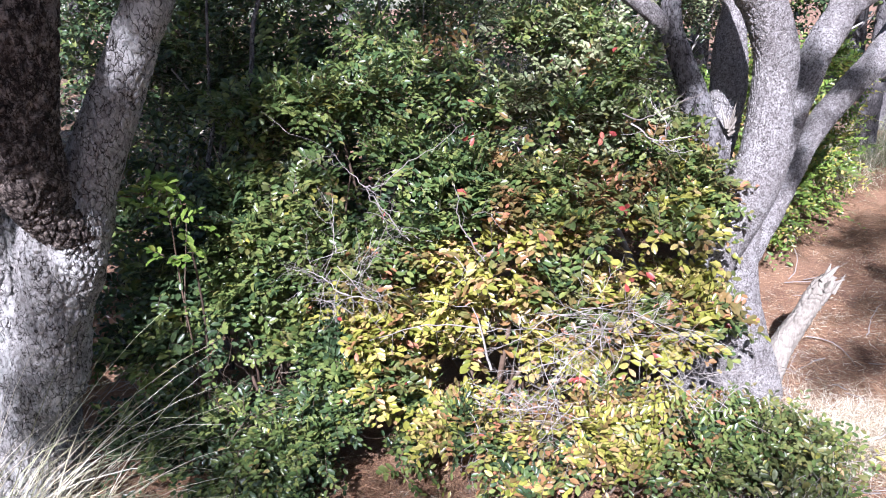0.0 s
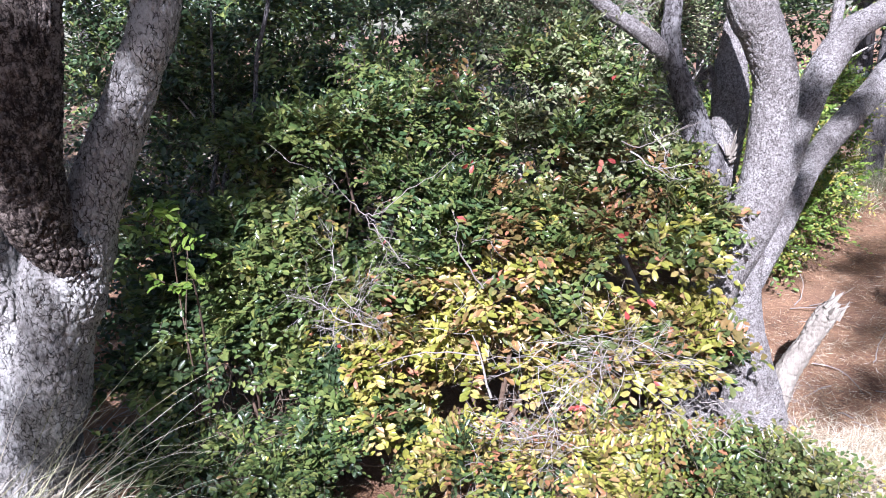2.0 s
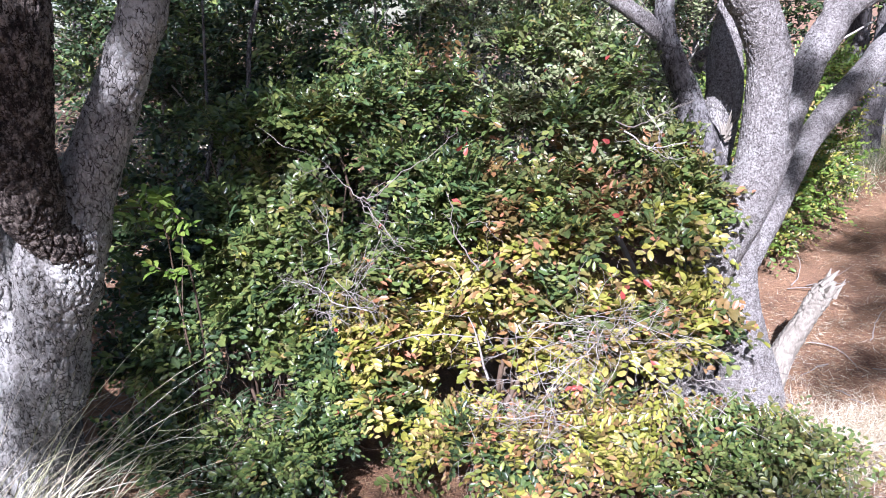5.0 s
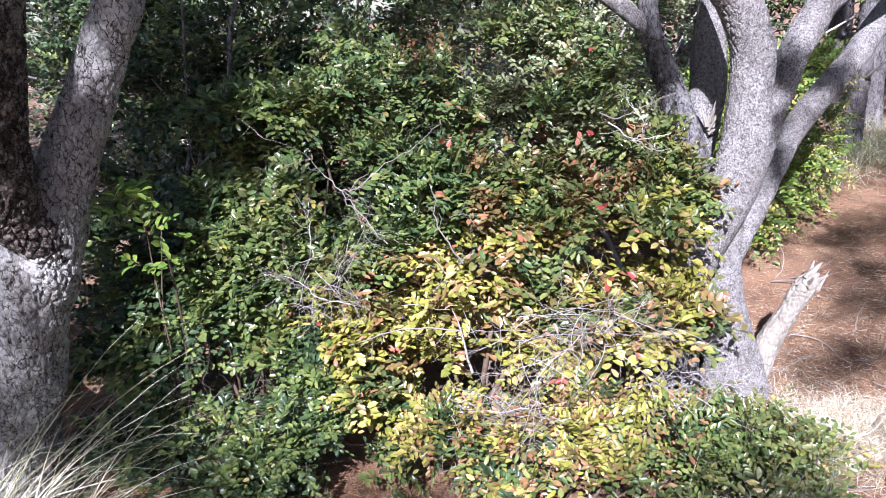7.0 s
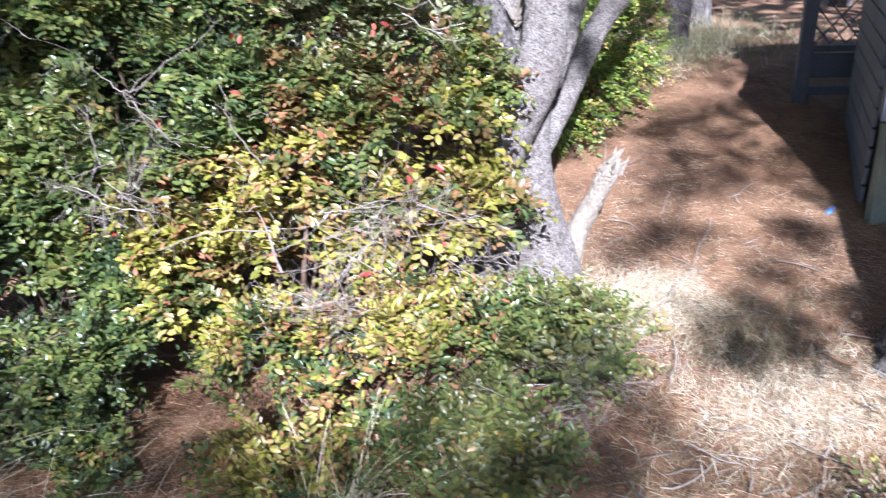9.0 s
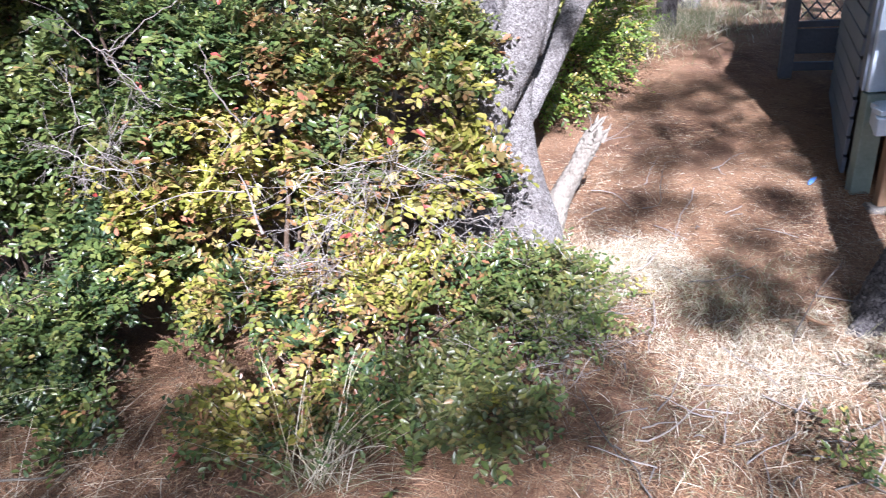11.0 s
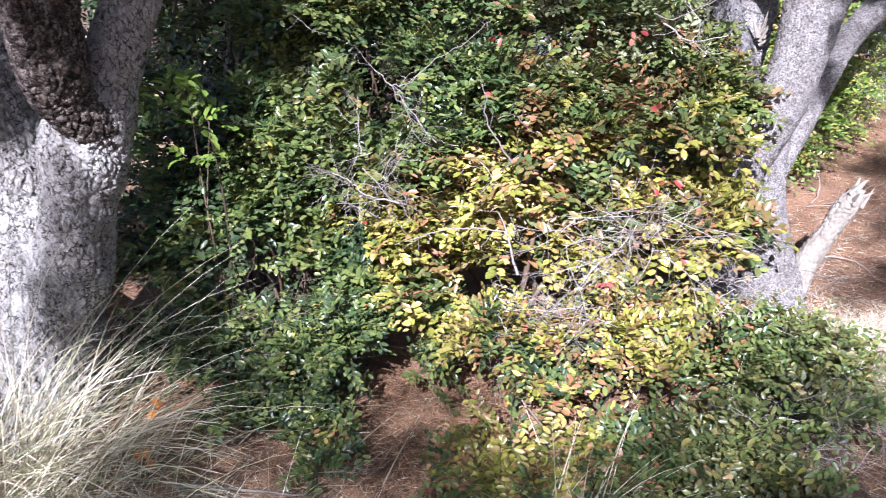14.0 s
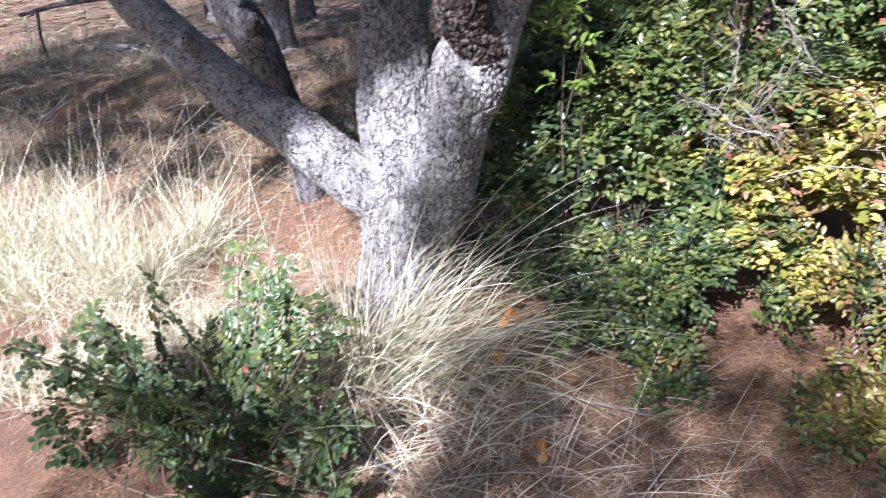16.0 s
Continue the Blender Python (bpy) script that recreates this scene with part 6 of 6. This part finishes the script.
# the pale tree's rear stem and bands across its limbs
veil(0.98, 1.14, 3.25, 3.4, 1.05, 1.85, 0.8, 2.0, 0.6, 7.0)
boughs([(1.62, 3.38, 1.0, 0.04, 6.2, 3), (2.0, 3.66, 1.33, 0.04, 6.4, 3), (1.6, 3.27, 1.43, 0.05, 6.2, 4)])
# the path
veil(2.7, 4.8, 4.9, 6.8, 0.3, 0.6, 0.7, 1.4, 0.2)
veil(1.9, 3.3, 3.2, 4.8, 0.15, 0.3, 0.36, 3.0, 0.1)
veil(1.66, 2.15, 2.92, 3.3, 0.08, 0.12, 0.45, 2.2, 0.2)
veil(1.75, 2.5, 2.05, 2.55, 0.02, 0.08, 0.5, 2.0, 0.2)
veil(2.2, 3.0, 2.45, 3.1, 0.02, 0.1, 0.4, 2.4, 0.0)
veil(1.0, 2.5, 1.1, 1.68, 0.0, 0.05, 0.5, 2.8, 0.1)
# ground about the pale tree
boughs([(0.95, 3.2, 1.6, 0.06, 5.0, 8), (1.9, 2.2, 0.0, 0.13, 6.0, 3), (2.15, 2.25, 0.0, 0.13, 6.2, 4), (2.58, 1.95, 0.25, 0.12, 6.5, 30), (2.5, 1.9, 0.1, 0.1, 6.6, 16), (2.65, 3.0, 0.1, 0.12, 6.6, 3)])
# the wood floor beyond the old pine
boughs([(-4.2, 5.6, 0.3, 0.7, 6, 44), (-5.2, 4.6, 0.2, 0.6, 5, 38), (-3.4, 6.4, 0.4, 0.7, 7, 44), (-6.2, 6.4, 0.4, 0.8, 6, 44), (-3.1, 4.6, 0.3, 0.5, 6, 13), (-4.6, 7.8, 0.5, 0.9, 7, 49), (-7.0, 8.5, 0.5, 1.0, 6, 49), (-2.6, 7.5, 0.5, 0.9, 7, 49), (-4.3, 4.4, 0.2, 0.3, 6, 11), (-6.5, 5.0, 0.3, 0.6, 6, 33), (-5.0, 6.6, 0.4, 0.7, 6, 44), (-3.9, 3.7, 0.2, 0.3, 6, 16), (-4.8, 3.9, 0.2, 0.4, 6, 22), (-3.2, 3.9, 0.2, 0.25, 6, 11)])
boughs([(-5.6, 5.4, 0.3, 0.5, 6, 33), (-3.8, 5.0, 0.3, 0.4, 6, 22), (-7.6, 6.8, 0.4, 0.8, 6, 44), (-8.5, 9.5, 0.4, 1.0, 6, 49), (-5.6, 9.2, 0.4, 1.0, 6, 49)])


def dapple():
    """Thin boughs, added out of view, whose broken shadows lie along the path."""
    thing = base("unseen_shade_pine", (8.5, -5.0, 0.0), "added unseen slim pine with thin boughs set to dapple the path", "tree")
    v, f = sweep([(8.5, -5.0, -0.1, 0.2), (8.4, -4.9, 1.5, 0.17), (8.2, -4.7, 4.5, 0.12), (8.0, -4.5, 8.0, 0.05)], 12, 20, 0.01, 0.05, 0.08)
    part("trunk", mesh_of("trunk", v, f, [BARK_FAR]), thing)
    s = np.array(SUN_WAY)
    for x, y, n, w, tufts in ((1.72, 3.02, 0.55, 0.05, 7), (2.0, 3.45, 1.0, 0.05, 8), (2.1, 3.62, 1.2, 0.05, 10), (2.1, 3.8, 0.9, 0.04, 5), (2.45, 3.75, 0.8, 0.06, 6), (2.3, 4.1, 1.0, 0.06, 9), (2.6, 3.95, 0.7, 0.06, 6), (2.2, 4.35, 1.1, 0.06, 9), (2.6, 4.25, 0.8, 0.06, 7), (2.7, 4.6, 0.8, 0.07, 8), (2.85, 3.4, 0.5, 0.06, 5), (2.15, 2.62, 0.7, 0.05, 3), (2.3, 2.3, 0.7, 0.05, 3), (1.85, 2.4, 0.6, 0.05, 3), (1.6, 2.3, 0.9, 0.05, 3)):
        c = np.array([x, y, float(ground_z(x, y))]) + s * rng.uniform(8.5, 11.0)
        e = c + np.array([n, rng.uniform(-0.1, 0.25), rng.uniform(-0.05, 0.2)])
        v, f = sweep([(*c, 0.004), (*(c * 0.5 + e * 0.5 + [0, 0, 0.04]), 0.008), (*e, 0.011), (*(e + s * 0.6), 0.012)], 5, 5)
        part("bough", mesh_of("bough", v, f, [BARK_FAR]), thing)
        u = rng.random((tufts, 1))
        v, f = needles(c + (e - c) * u + rng.normal(size=(tufts, 3)) * w, 34, 0.035, 0.13, 0.1)
        part("needles", mesh_of("needles", v, f, [NEEDLE_GREEN]), thing, kind="stuff")


dapple()


def surrounding_crowns():
    """Crowns added out of view round the clearing to block light, open towards the sun."""
    n = 56000
    a, e = rng.uniform(0, 2 * np.pi, n), np.radians(rng.uniform(10, 84, n))
    d = rng.uniform(7, 13, n)
    p = np.stack([np.cos(a) * np.cos(e) * d, np.sin(a) * np.cos(e) * d + 2.0, np.sin(e) * d + 0.5], -1)
    s = np.array(SUN_WAY)
    foot = p - s * ((p[:, 2:] - 0.5) / s[2])
    open_way = (foot[:, 0] > -6.5) & (foot[:, 0] < 4.8) & (foot[:, 1] > 0.3) & (foot[:, 1] < 8)
    seen = (p[:, 1] > 0) & (p[:, 2] < 1.84 + 0.16 * np.hypot(p[:, 0], p[:, 1]))
    keep = ~open_way & ~seen & (fractal(p * 0.6, 3) + 0.1 * rng.random(n) > 0.47)
    p = p[keep]
    size = rng.uniform(0.15, 0.31, len(p))
    v, q, t = leaves(p, rng.normal(size=p.shape), rng.normal(size=p.shape), size, size * 0.55)
    tagged(new("tree_crowns", mesh_of("tree_crowns", v, [q, t], [LEAF_DEEP])), "added unseen leafy crowns that block light round the clearing", "woodland", kind="stuff")


surrounding_crowns()


# ---- single leaves on the nearest sprays ----
def leaf_mesh(matter):
    v, q, t = leaves(np.zeros((1, 3)), np.array([[1.0, 0, 0]]), np.array([[0, 0, 1.0]]), np.ones(1), np.full(1, 0.52))
    return mesh_of("leaf", v, [q, t], [matter])


LEAF_MESHES = {m.name: leaf_mesh(m) for m in ALL_TONES}


def single_leaves(thing, lobes, count, tone, **shape):
    """Leaves as parts of their own, sharing a few meshes."""
    thin, (place, way, face, size, ids), start, out = sprays(lobes, count, **shape)
    slot = tone(place, rng.random(count)[ids], rng.random(len(place)))
    twigs = {}
    for p, w, f, s, k, i in list(zip(place, way, face, size, slot, ids))[:290]:
        if i not in twigs:
            tv, tf = threads(thin[i:i + 1])
            twigs[i] = part("leafy_twig", mesh_of("leafy_twig", tv, tf, [STEM]), thing, "thin brown twig with leaves in ranks")
        w = Vector(w).normalized()
        f = Vector(f)
        f = (f - w * f.dot(w)).normalized()
        side = f.cross(w)
        ob = new("leaf", LEAF_MESHES[ALL_TONES[k].name])
        ob.parent = twigs[i]
        at = Vector(p) - thing.location
        ob.matrix_basis = Matrix(((w.x, side.x, f.x, at.x), (w.y, side.y, f.y, at.y), (w.z, side.z, f.z, at.z), (0, 0, 0, 1))) @ Matrix.Scale(float(s), 4)


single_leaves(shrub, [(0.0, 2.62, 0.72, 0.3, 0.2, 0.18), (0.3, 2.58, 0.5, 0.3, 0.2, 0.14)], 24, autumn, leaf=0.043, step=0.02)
single_leaves(low_shrub, LOW_LOBES[:2], 22, mostly((0.4, 0), (0.5, 1), (0.1, 2)), length=(0.14, 0.28), leaf=0.028)
single_leaves(front_shrub, FRONT_LOBES[:3], 24, half_shade, length=(0.13, 0.28), leaf=0.033)
single_leaves(near_shrub, NEAR_LOBES[:3], 22, mostly((0.62, 0), (0.38, 1)), length=(0.16, 0.3), leaf=0.031, lift=0.9, droop=0.15)
single_leaves(green_shrub, GREEN_LOBES[:3], 22, mostly((0.4, 0), (0.5, 1), (0.1, 2)), leaf=0.034)
